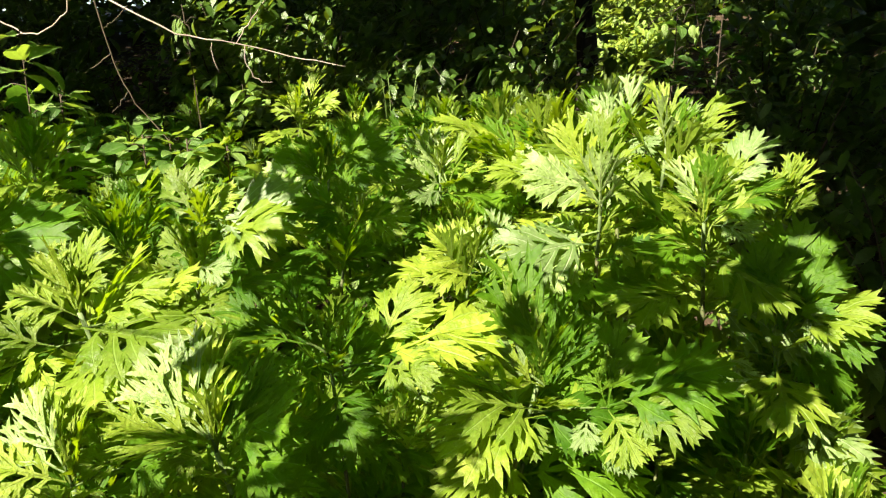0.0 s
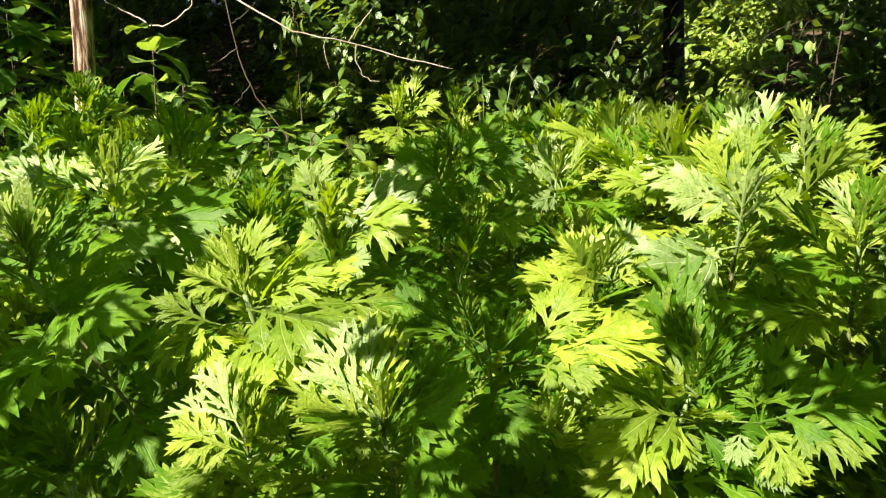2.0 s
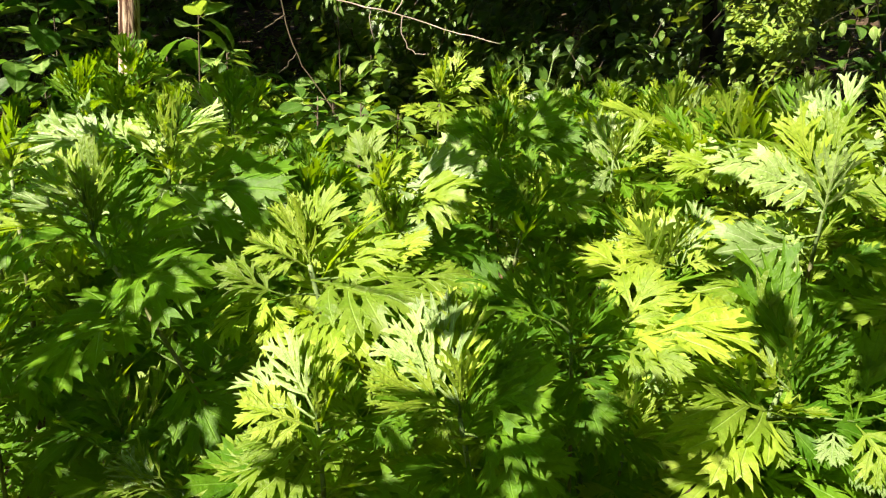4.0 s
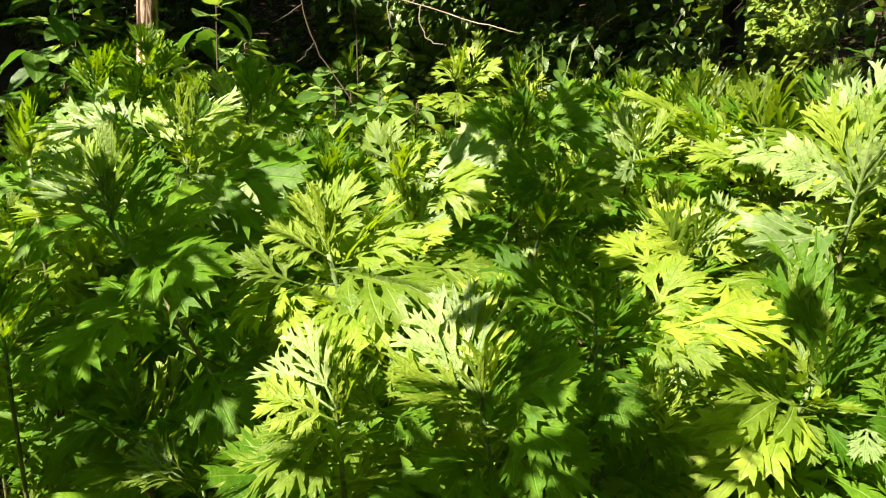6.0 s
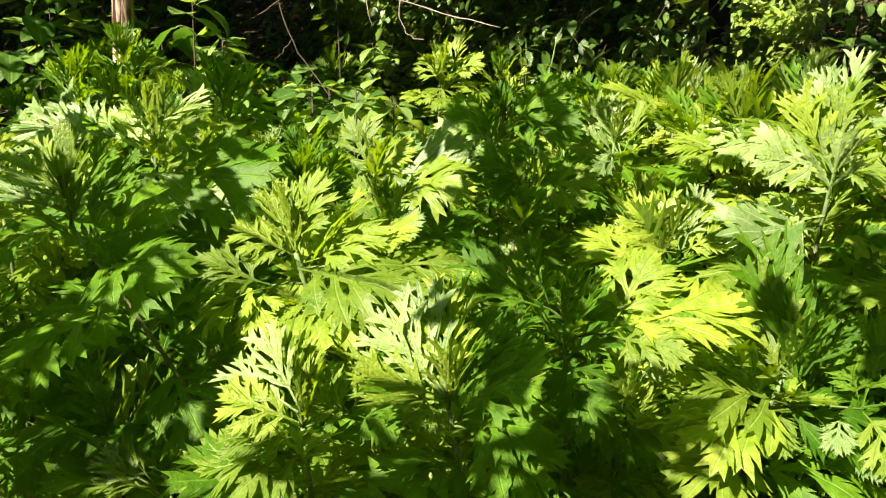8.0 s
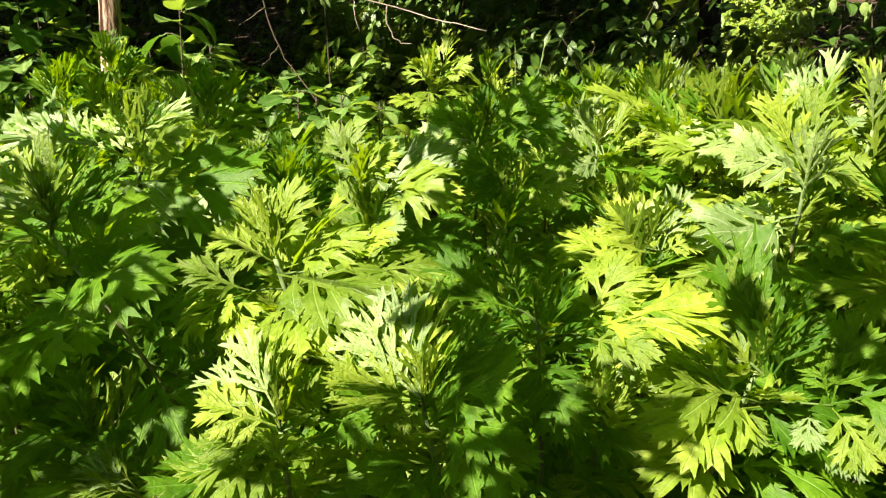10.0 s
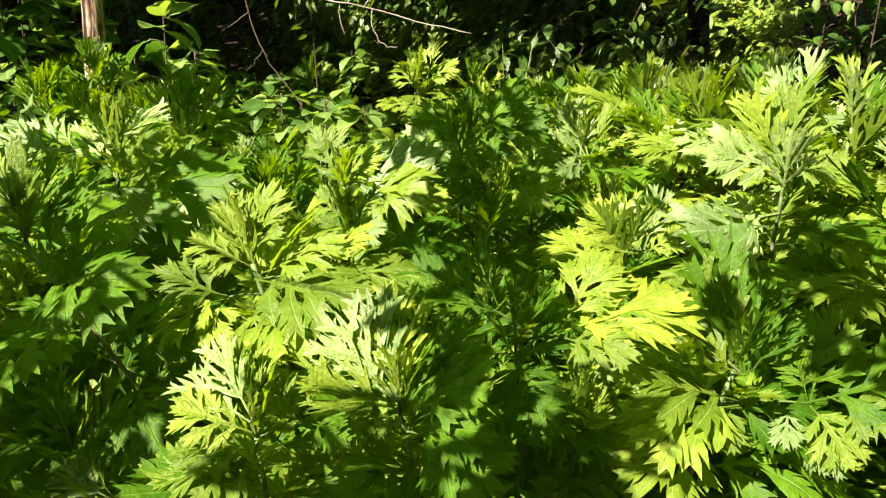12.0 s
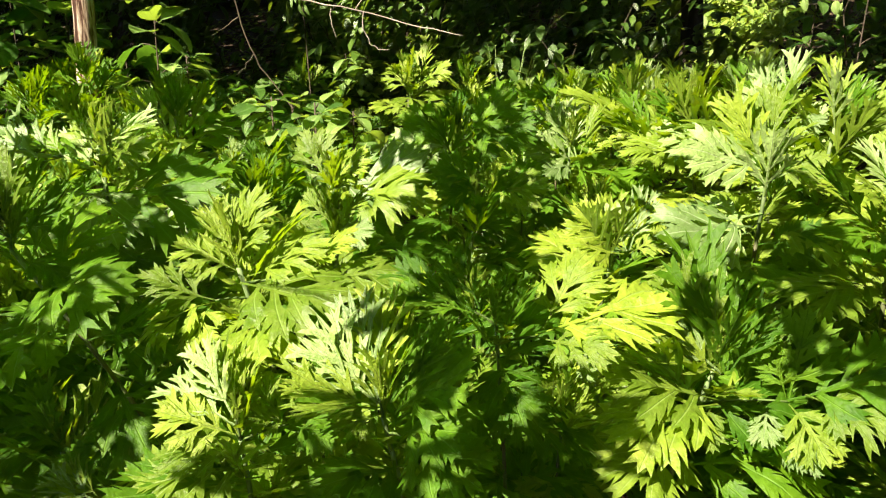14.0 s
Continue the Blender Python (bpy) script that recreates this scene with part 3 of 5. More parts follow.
LEAVES["front", 4] = [(-0.425, 0.800, 1.025, -0.400, 0.840, 1.114, "bright"), (-0.428, 0.800, 1.027, -0.467, 0.820, 1.094, "slim"), (-0.426, 0.800, 1.028, -0.438, 0.830, 1.103, "slim"), (-0.416, 0.800, 1.012, -0.311, 0.820, 1.049, "bright"), (-0.423, 0.795, 1.006, -0.276, 0.740, 1.002, "bright"), (-0.326, 0.800, 1.016, -0.223, 0.810, 1.016, "bright"), (-0.349, 0.810, 1.019, -0.287, 0.840, 1.066, "bright"), (-0.454, 0.790, 0.984, -0.532, 0.730, 0.939, "bright_drooping"), (-0.457, 0.790, 0.981, -0.452, 0.720, 0.934, "bright_drooping"), (-0.456, 0.790, 0.985, -0.546, 0.780, 1.007, "bright"), (-0.428, 0.800, 1.019, -0.504, 0.800, 1.052, "bright"), (-0.393, 0.790, 0.978, -0.312, 0.750, 0.966, "broad")]
LEAVES["front", 5] = [(-0.657, 0.720, 1.075, -0.765, 0.720, 1.108, "slim_pale"), (-0.657, 0.720, 1.077, -0.736, 0.740, 1.143, "slim_pale"), (-0.654, 0.720, 1.080, -0.701, 0.750, 1.157, "slim"), (-0.653, 0.720, 1.080, -0.660, 0.750, 1.174, "slim"), (-0.654, 0.725, 1.076, -0.626, 0.760, 1.155, "slim_green"), (-0.659, 0.720, 1.071, -0.767, 0.700, 1.069, "slim"), (-0.655, 0.730, 1.066, -0.600, 0.770, 1.120, "broad"), (-0.662, 0.720, 1.060, -0.717, 0.670, 1.050, "bright"), (-0.655, 0.730, 1.045, -0.588, 0.730, 1.030, "broad")]
LEAVES["front", 9] = [(-0.654, 0.850, 0.764, -0.824, 0.780, 0.745, "broad"), (-0.665, 0.860, 0.767, -0.831, 0.860, 0.814, "broad"), (-0.696, 0.840, 0.773, -0.660, 0.800, 0.707, "drooping"), (-0.664, 0.860, 0.771, -0.643, 0.900, 0.827, "slim_green"), (-0.664, 0.880, 0.779, -0.741, 0.900, 0.887, "broad"), (-0.800, 0.880, 0.889, -0.894, 0.840, 0.843, "broad")]
LEAVES["middle", 6] = [(-0.743, 1.020, 1.126, -0.794, 1.050, 1.182, "slim"), (-0.743, 1.020, 1.126, -0.651, 1.040, 1.176, "slim_pale"), (-0.741, 1.020, 1.126, -0.718, 1.050, 1.184, "slim_pale"), (-0.742, 1.020, 1.117, -0.624, 1.000, 1.137, "bright"), (-0.731, 1.000, 1.062, -0.524, 0.970, 1.071, "broad"), (-0.735, 0.990, 1.002, -0.585, 0.930, 0.944, "drooping"), (-0.731, 1.000, 1.062, -0.815, 0.970, 1.062, "broad")]
LEAVES["middle", 15] = [(-0.761, 0.970, 1.123, -0.932, 0.960, 1.137, "slim_pale"), (-0.761, 0.970, 1.125, -0.806, 1.000, 1.162, "slim_pale"), (-0.761, 0.970, 1.123, -0.891, 1.000, 1.167, "slim_pale"), (-0.765, 0.970, 1.123, -0.905, 0.950, 1.124, "slim_pale")]
LEAVES["middle", 2] = [(0.226, 1.080, 1.098, 0.171, 1.110, 1.202, "slim"), (0.229, 1.080, 1.098, 0.237, 1.110, 1.212, "slim"), (0.229, 1.080, 1.098, 0.204, 1.110, 1.183, "slim"), (0.231, 1.080, 1.098, 0.277, 1.110, 1.162, "slim"), (0.221, 1.080, 1.098, 0.113, 1.050, 1.135, "pale"), (0.234, 1.080, 1.094, 0.300, 1.050, 1.120, "bright"), (0.213, 1.060, 1.024, 0.079, 1.000, 1.025, "pale"), (0.209, 1.060, 1.016, 0.104, 0.990, 0.993, "pale"), (0.223, 1.060, 1.000, 0.299, 1.020, 1.019, "broad")]
LEAVES["middle", 1] = [(0.049, 1.150, 0.958, -0.040, 1.150, 1.025, "bright"), (0.053, 1.150, 0.958, 0.022, 1.180, 1.027, "pale"), (0.057, 1.150, 0.959, 0.085, 1.180, 1.050, "slim_pale"), (0.049, 1.150, 0.953, -0.054, 1.120, 0.972, "bright"), (0.058, 1.150, 0.954, 0.117, 1.150, 0.991, "bright")]
LEAVES["middle", 3] = [(-0.395, 1.070, 1.008, -0.449, 1.100, 1.048, "bright"), (-0.391, 1.070, 1.009, -0.344, 1.090, 1.052, "slim"), (-0.395, 1.070, 1.004, -0.449, 1.040, 0.994, "bright"), (-0.389, 1.070, 1.010, -0.394, 1.100, 1.056, "slim_pale"), (-0.389, 1.070, 1.001, -0.326, 1.040, 0.999, "pale")]
LEAVES["middle", 4] = [(-0.486, 1.350, 1.000, -0.298, 1.330, 1.040, "pale"), (-0.464, 1.340, 0.998, -0.282, 1.290, 1.005, "bright"), (-0.491, 1.350, 1.006, -0.549, 1.400, 1.109, "bright"), (-0.491, 1.350, 1.002, -0.419, 1.380, 1.077, "bright"), (-0.500, 1.350, 0.999, -0.604, 1.320, 1.009, "broad")]
LEAVES["middle", 0] = [(-0.189, 1.330, 1.019, -0.290, 1.330, 1.060, "broad"), (-0.189, 1.330, 1.019, -0.084, 1.340, 1.050, "broad"), (-0.189, 1.330, 1.024, -0.207, 1.360, 1.100, "slim_green"), (-0.189, 1.330, 1.014, -0.272, 1.290, 1.001, "broad"), (-0.183, 1.330, 1.009, -0.073, 1.290, 1.020, "bright")]
LEAVES["middle", 8] = [(-0.260, 1.550, 1.071, -0.395, 1.550, 1.120, "broad"), (-0.254, 1.550, 1.073, -0.151, 1.580, 1.176, "broad"), (-0.254, 1.550, 1.071, -0.288, 1.600, 1.162, "slim_green"), (-0.259, 1.550, 1.055, -0.408, 1.500, 1.054, "pale"), (-0.250, 1.550, 1.056, -0.110, 1.530, 1.107, "broad"), (-0.254, 1.540, 1.027, -0.367, 1.480, 0.995, "broad")]
LEAVES["front", 10] = [(0.342, 0.925, 1.092, 0.298, 0.950, 1.162, "slim_pale"), (0.342, 0.925, 1.096, 0.331, 0.960, 1.171, "slim"), (0.344, 0.925, 1.096, 0.367, 0.950, 1.159, "slim"), (0.363, 0.930, 1.120, 0.417, 0.970, 1.194, "pale"), (0.346, 0.925, 1.088, 0.436, 0.930, 1.136, "broad"), (0.339, 0.925, 1.085, 0.268, 0.900, 1.128, "bright"), (0.346, 0.920, 1.082, 0.393, 0.880, 1.083, "pale"), (0.339, 0.920, 1.060, 0.242, 0.860, 1.050, "broad"), (0.347, 0.920, 1.038, 0.407, 0.870, 1.022, "broad")]
LEAVES["front", 11] = [(0.485, 1.050, 1.073, 0.524, 1.080, 1.139, "slim"), (0.483, 1.050, 1.073, 0.500, 1.080, 1.145, "slim"), (0.481, 1.050, 1.072, 0.472, 1.080, 1.125, "slim"), (0.487, 1.050, 1.065, 0.517, 1.030, 1.096, "bright"), (0.485, 1.050, 1.048, 0.422, 1.000, 1.062, "pale")]
LEAVES["front", 12] = [(0.416, 0.880, 0.952, 0.464, 0.920, 1.085, "broad"), (0.413, 0.880, 0.952, 0.388, 0.910, 1.065, "broad"), (0.423, 0.880, 0.952, 0.484, 0.900, 1.055, "broad"), (0.430, 0.880, 0.948, 0.529, 0.860, 1.005, "bright"), (0.430, 0.880, 0.945, 0.529, 0.840, 0.955, "broad"), (0.449, 0.890, 0.979, 0.481, 0.840, 0.953, "pale"), (0.428, 0.880, 0.929, 0.500, 0.840, 0.894, "broad"), (0.460, 0.860, 0.885, 0.471, 0.800, 0.780, "pale_drooping"), (0.422, 0.880, 0.914, 0.393, 0.840, 0.834, "drooping"), (0.359, 0.880, 0.930, 0.376, 0.840, 0.884, "pale_drooping"), (0.440, 0.880, 0.914, 0.506, 0.830, 0.846, "drooping")]
LEAVES["middle", 10] = [(0.373, 1.235, 1.140, 0.465, 1.260, 1.212, "slim"), (0.373, 1.235, 1.140, 0.449, 1.220, 1.159, "slim"), (0.369, 1.235, 1.142, 0.356, 1.270, 1.245, "slim"), (0.376, 1.235, 1.140, 0.427, 1.200, 1.143, "bright"), (0.370, 1.235, 1.142, 0.404, 1.260, 1.212, "slim_pale")]
LEAVES["middle", 11] = [(0.297, 1.300, 1.141, 0.354, 1.260, 1.144, "pale"), (0.292, 1.300, 1.146, 0.263, 1.330, 1.224, "slim_pale"), (0.297, 1.300, 1.146, 0.323, 1.340, 1.253, "slim_pale"), (0.295, 1.300, 1.146, 0.235, 1.310, 1.195, "pale"), (0.299, 1.300, 1.146, 0.360, 1.330, 1.199, "slim")]
LEAVES["middle", 9] = [(-0.026, 1.600, 1.025, -0.101, 1.630, 1.138, "slim_pale"), (-0.024, 1.600, 1.025, -0.060, 1.640, 1.145, "slim_pale"), (-0.020, 1.600, 1.025, 0.019, 1.640, 1.131, "slim"), (-0.029, 1.600, 1.019, -0.136, 1.550, 1.068, "pale"), (-0.020, 1.600, 1.022, 0.051, 1.600, 1.072, "slim"), (-0.031, 1.590, 1.010, -0.103, 1.520, 1.016, "pale")]
LEAVES["back", 0] = [(0.099, 1.960, 1.067, 0.042, 2.000, 1.161, "slim"), (0.104, 1.960, 1.067, 0.132, 2.000, 1.173, "slim_pale"), (0.099, 1.960, 1.059, 0.012, 1.950, 1.129, "bright"), (0.106, 1.960, 1.056, 0.193, 1.920, 1.091, "bright")]
LEAVES["back", 5] = [(-0.602, 2.790, 1.094, -0.569, 2.850, 1.266, "slim"), (-0.602, 2.790, 1.094, -0.673, 2.800, 1.179, "bright"), (-0.603, 2.790, 1.087, -0.481, 2.800, 1.172, "bright")]
LEAVES["front", 8] = [(-0.552, 0.660, 0.783, -0.618, 0.660, 0.811, "slim_pale"), (-0.549, 0.660, 0.787, -0.604, 0.680, 0.820, "slim"), (-0.541, 0.660, 0.788, -0.557, 0.690, 0.825, "slim_green"), (-0.552, 0.660, 0.780, -0.613, 0.640, 0.792, "slim"), (-0.533, 0.670, 0.792, -0.510, 0.690, 0.841, "slim")]
for row, spots, sizes, seed in (("front", FRONT, (1.0, 1.12), 100), ("middle", MIDDLE, (1.05, 1.25), 200), ("back", BACK, (1.15, 1.35), 300)):
    rng = random.Random(seed)
    for i, (x, y, z) in enumerate(spots):
        lean = 0.10 if row == "front" else 0.06
        bx, by = x + rng.uniform(-lean, lean), y + rng.uniform(-0.03, 0.10)
        if (row, i) == ("front", 10):
            bx, by = x - 0.01, y + 0.05
        if (row, i) == ("front", 5):
            bx, by = x + 0.32, y + 0.12
        if (row, i) == ("front", 0):
            bx, by = x + 0.15, y + 0.04
        if (row, i) == ("front", 1):
            bx, by = x - 0.17, y + 0.03
        # plants that stand in shade take the dark green leaf colour
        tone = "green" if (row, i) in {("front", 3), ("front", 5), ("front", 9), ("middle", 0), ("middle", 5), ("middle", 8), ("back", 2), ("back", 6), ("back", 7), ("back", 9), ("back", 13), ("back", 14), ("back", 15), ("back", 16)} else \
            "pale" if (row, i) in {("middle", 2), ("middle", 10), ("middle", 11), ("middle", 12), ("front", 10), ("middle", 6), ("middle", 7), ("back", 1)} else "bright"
        small = 0.7 if (row, i) in {("front", 6), ("front", 7), ("front", 8), ("front", 9), ("front", 3), ("front", 11)} else 1.2 if (row, i) == ("front", 4) else 1.0
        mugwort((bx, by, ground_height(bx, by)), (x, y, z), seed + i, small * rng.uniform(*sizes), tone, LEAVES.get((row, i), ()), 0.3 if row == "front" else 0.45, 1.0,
                {"green": "tall mugwort plant with cut leaves coloured dark green for shade", "bright": "tall mugwort plant with cut leaves coloured yellow-green for sun", "pale": "tall mugwort plant with silvery leaf undersides and sun-paled leaves"}[tone], 1.0, FACING if row == "front" else FACING_FAR)

# lower plants with large leaves, coloured dark for the shade of the tall ones
LOWER = [(-0.75, 0.85, 0.82), (-0.62, 0.95, 0.86), (-0.50, 0.92, 0.82), (-0.68, 0.77, 0.77), (-0.86, 0.95, 0.90), (-0.90, 0.80, 0.88), (0.28, 0.86, 0.84), (0.37, 0.82, 0.82), (0.20, 0.92, 0.86),
         (0.44, 0.97, 0.90), (0.11, 0.90, 0.82), (0.0, 0.92, 0.86), (-0.20, 0.86, 0.84), (0.47, 0.84, 0.80), (-0.08, 0.80, 0.80), (-0.27, 0.95, 0.90), (-0.42, 0.72, 0.78), (0.33, 1.03, 0.84), (0.24, 1.16, 0.86)]
rng = random.Random(41)
for i, (x, y, z) in enumerate(LOWER):
    mugwort((x + rng.uniform(-0.04, 0.04), y + rng.uniform(0, 0.08), ground_height(x, y)), (x, y, z), 420 + i, rng.uniform(1.0, 1.2), "green", (), 0.45, 1.0, "low mugwort plant with broad green leaves coloured dark for shade")

# shorter plants that fill the patch between the tall ones
rng = random.Random(17)
taken = [(x, y) for x, y, z in FRONT + MIDDLE + BACK + LOWER]
count = 0
for attempt in range(4000):
    if count >= 84:
        break
    y = 0.62 + 2.5 * rng.random() ** 1.1
    x = rng.uniform(-0.65 - 0.58 * y, 0.46)
    if min((x - a) ** 2 + (y - b) ** 2 for a, b in taken) < (0.105 + 0.02 * y) ** 2 or (y > 2.2 and x > 0.3):
        continue
    taken.append((x, y))
    count += 1
    z = min(0.62 + 0.26 * y, 0.98) + rng.uniform(-0.10, 0.04)
    mugwort((x + rng.uniform(-0.05, 0.05), y + rng.uniform(-0.05, 0.05), ground_height(x, y)), (x, y, z), 500 + attempt, rng.uniform(0.85, 1.05),
            rng.choice(("bright", "green", "bright", "green", "pale")), (), 0.5, 0.8, "short mugwort plant under its taller neighbours")


# ---- broad-leaved plants behind the patch ----
def oval_leaf(name, material, droop, fold, wide=0.42):
    """An oval pointed leaf one unit long with a rib and a short stalk."""
    verts, faces, rib = [], [], []
    prof = (0.02, 0.03, 0.55, 0.9, 1.0, 0.85, 0.5, 0.0)
    ys = (0, 0.12, 0.2, 0.34, 0.5, 0.68, 0.86, 1.0)
    for y, w in zip(ys, prof):
        w = max(w * wide / 2, 0.006)
        s = droop * y
        yy, zz = math.sin(s) / droop, -(1 - math.cos(s)) / droop
        for k, r in ((-1, 0), (-0.5, 0.4), (0, 1), (0.5, 0.4), (1, 0)):
            z = abs(k) * w * fold + 0.012 * math.sin(9 * y + 2 * k)
            verts.append((k * w, yy + z * math.sin(s), zz + z * math.cos(s)))
            rib.append(r)
    for j in range(len(ys) - 1):
        for i in range(4):
            faces.append((j * 5 + i, j * 5 + i + 1, (j + 1) * 5 + i + 1, (j + 1) * 5 + i))
    return mesh_from(name, verts, faces, material, rib)


OVALS = [oval_leaf("leaf", OVAL, d, f, w) for d, f, w in ((0.5, 0.3, 0.5), (0.9, 0.4, 0.44), (0.3, 0.2, 0.55))]
PALE_OVALS = [oval_leaf("leaf", OVAL_PALE, d, f, w) for d, f, w in ((0.4, 0.25, 0.58), (0.8, 0.4, 0.50))]


def sapling(base, height, n, leaf, seed, pale=0.3, lean=(0, 0), label="young broad-leaved sapling with oval green leaves", group="broad-leaved saplings"):
    """A thin stem with short side twigs and oval leaves in pairs."""
    rng = random.Random(seed)
    root = new("sapling")
    root.location = base
    tagged(root, label, "plant", group)
    axis = bent((0, 0, -0.03), (lean[0] * 0.3, lean[1] * 0.3, height * 0.6), (lean[0], lean[1], height), 9)
    part("stem", mesh_from("stem", *tube_geometry(axis, [0.005 * (1 - 0.08 * i) for i in range(9)], 6), DARK_TWIG), root)
    az = rng.uniform(0, 360)
    n = int(n * 1.5)
    for k in range(n):
        s = (0.62 + 0.38 * k / n) * 8
        i = min(7, int(s))
        p = axis[i].lerp(axis[i + 1], s - i)
        az += 90 + rng.uniform(-25, 25)
        out = rng.uniform(0.015, 0.10) * (1.25 - k / n)
        d = Vector((math.cos(radians(az)), math.sin(radians(az)), 0.45))
        q = p + d * out
        part("twig", mesh_from("twig", *tube_geometry([p, p + d * out * 0.5 + Vector((0, 0, 0.006)), q], [0.002, 0.0016, 0.0012], 5), DARK_TWIG), root)
        for side in (-1, 0, 1):
            if side and rng.random() < 0.4:
                continue
            part("leaf", rng.choice(PALE_OVALS if rng.random() < pale else OVALS), root, leaf_pose(q, az + side * 75, rng.uniform(-25, 30), leaf * rng.uniform(0.75, 1.2), rng.uniform(-25, 25)))
    return root


sapling((-1.27, 2.09, 0.0), 1.42, 9, 0.13, 1, 0.75, (0.04, 0.0), "yellow-green sapling sprig with pointed oval leaves")
sapling((-1.83, 2.15, 0.0), 1.46, 12, 0.17, 2, 0.15, (0.03, 0.0), "dark broad-leaved sapling with large oval leaves")
sapling((-1.36, 1.82, 0.0), 1.17, 11, 0.10, 5, 0.1, (0.03, 0.0), "low broad-leaved plant with dark oval leaves")
sapling((-1.69, 2.30, 0.0), 1.42, 11, 0.15, 3, 0.2, (0.03, 0.0))
sapling((-2.0, 2.45, 0.0), 1.55, 11, 0.15, 4, 0.2, (0.03, 0.0))
for i, (x, y, h) in enumerate([(-1.42, 2.2, 1.19), (-1.22, 2.2, 1.2), (-1.10, 2.15, 1.14), (-1.32, 2.4, 1.2), (-0.98, 2.1, 1.12), (-0.88, 2.2, 1.08), (-1.05, 2.5, 1.12), (-1.55, 2.4, 1.18), (-0.80, 1.95, 1.10)]):
    sapling((x, y, ground_height(x, y)), h, 17, 0.085, 20 + i, 0.3, (0.03, -0.03), "low broad-leaved plant with dark oval leaves")
for i, (x, y, h) in enumerate([(-0.74, 1.68, 1.13), (-0.63, 1.66, 1.12), (-0.55, 1.69, 1.10)]):
    sapling((x, y, ground_height(x, y)), h, 14, 0.072, 35 + i, 0.85, (0.02, -0.02), "low broad-leaved plant with pale oval leaves")
for i, (x, y, h) in enumerate([(0.66, 2.58, 1.40), (0.80, 2.56, 1.47)]):
    sapling((x, y, ground_height(x, y)), h, 12, 0.075, 60 + i, 0.0, (0.03, -0.03), "shady woodland sapling with hanging heart-shaped leaves")


def hanging_sprig(base, spots, leaf, seed, each, label):
    """A thin arching stem whose pointed leaves hang straight down from short stalks."""
    rng = random.Random(seed)
    root = new("sapling")
    root.location = base
    tagged(root, label, "plant", "broad-leaved saplings")
    top = max(z for x, y, z in spots) + 0.07 - base[2]
    mx, my = (sum(p[k] for p in spots) / len(spots) - base[k] for k in (0, 1))
    axis = bent((0, 0, -0.03), (mx * 0.3, my * 0.3, top * 0.8), (mx, my, top), 10)
    part("stem", mesh_from("stem", *tube_geometry(axis, [0.005 * (1 - 0.085 * i) for i in range(10)], 6), DARK_TWIG), root)
    for x, y, z in spots:
        p = Vector((x - base[0], y - base[1], z - base[2] + 0.035))
        q = min(axis, key=lambda a: (a - p).length + 0.3 * max(0, a.z - p.z))
        part("twig", mesh_from("twig", *tube_geometry(bent(q, q.lerp(p, 0.6) + Vector((0, 0, 0.03)), p, 6), [0.0018 - 0.0002 * k for k in range(6)], 5), DARK_TWIG), root)
        for k in range(rng.randint(1, each)):
            a = rng.uniform(0, 360)
            d = Vector((math.cos(radians(a)) * 0.35, math.sin(radians(a)) * 0.35 - 0.1, -1)).normalized()
            o = p + Vector((rng.uniform(-0.03, 0.03), rng.uniform(-0.03, 0.03), rng.uniform(-0.02, 0.02)))
            part("leaf", rng.choice(PALE_OVALS), root, leaf_towards(o, o + d * leaf * rng.uniform(0.65, 1.2), 10, rng.uniform(-30, 30)) @ Matrix.Diagonal((rng.uniform(0.55, 0.85), 1, 1, 1)))


# pale leaf material gives these sprigs the white of sunlit, glinting leaves
hanging_sprig((0.92, 2.62, 0.0), [(0.575, 2.5, 1.32), (0.635, 2.5, 1.31), (0.696, 2.5, 1.33), (0.735, 2.5, 1.32), (0.734, 2.5, 1.40), (0.796, 2.5, 1.43), (0.774, 2.5, 1.34), (0.656, 2.5, 1.355), (0.684, 2.5, 1.405)], 0.044, 77, 2, "thin sapling with hanging pointed leaves coloured pale for sun glints")
hanging_sprig((-1.10, 3.05, 0.0), [(-1.162, 3.0, 1.446), (-1.127, 3.0, 1.412), (-1.093, 3.0, 1.379), (-1.142, 3.0, 1.368), (-1.066, 3.0, 1.434), (-1.113, 3.0, 1.456)], 0.066, 78, 4, "slender sapling with a sunlit pale leaf cluster")
for i, (x, y, h) in enumerate([(-1.58, 4.50, 1.17), (-1.42, 4.55, 1.15), (-1.28, 4.50, 1.08)]):
    sapling((x, y, ground_height(x, y)), h, 16, 0.13, 40 + i, 0.85, (0.02, -0.02), "low plant with pale rounded oval leaves")


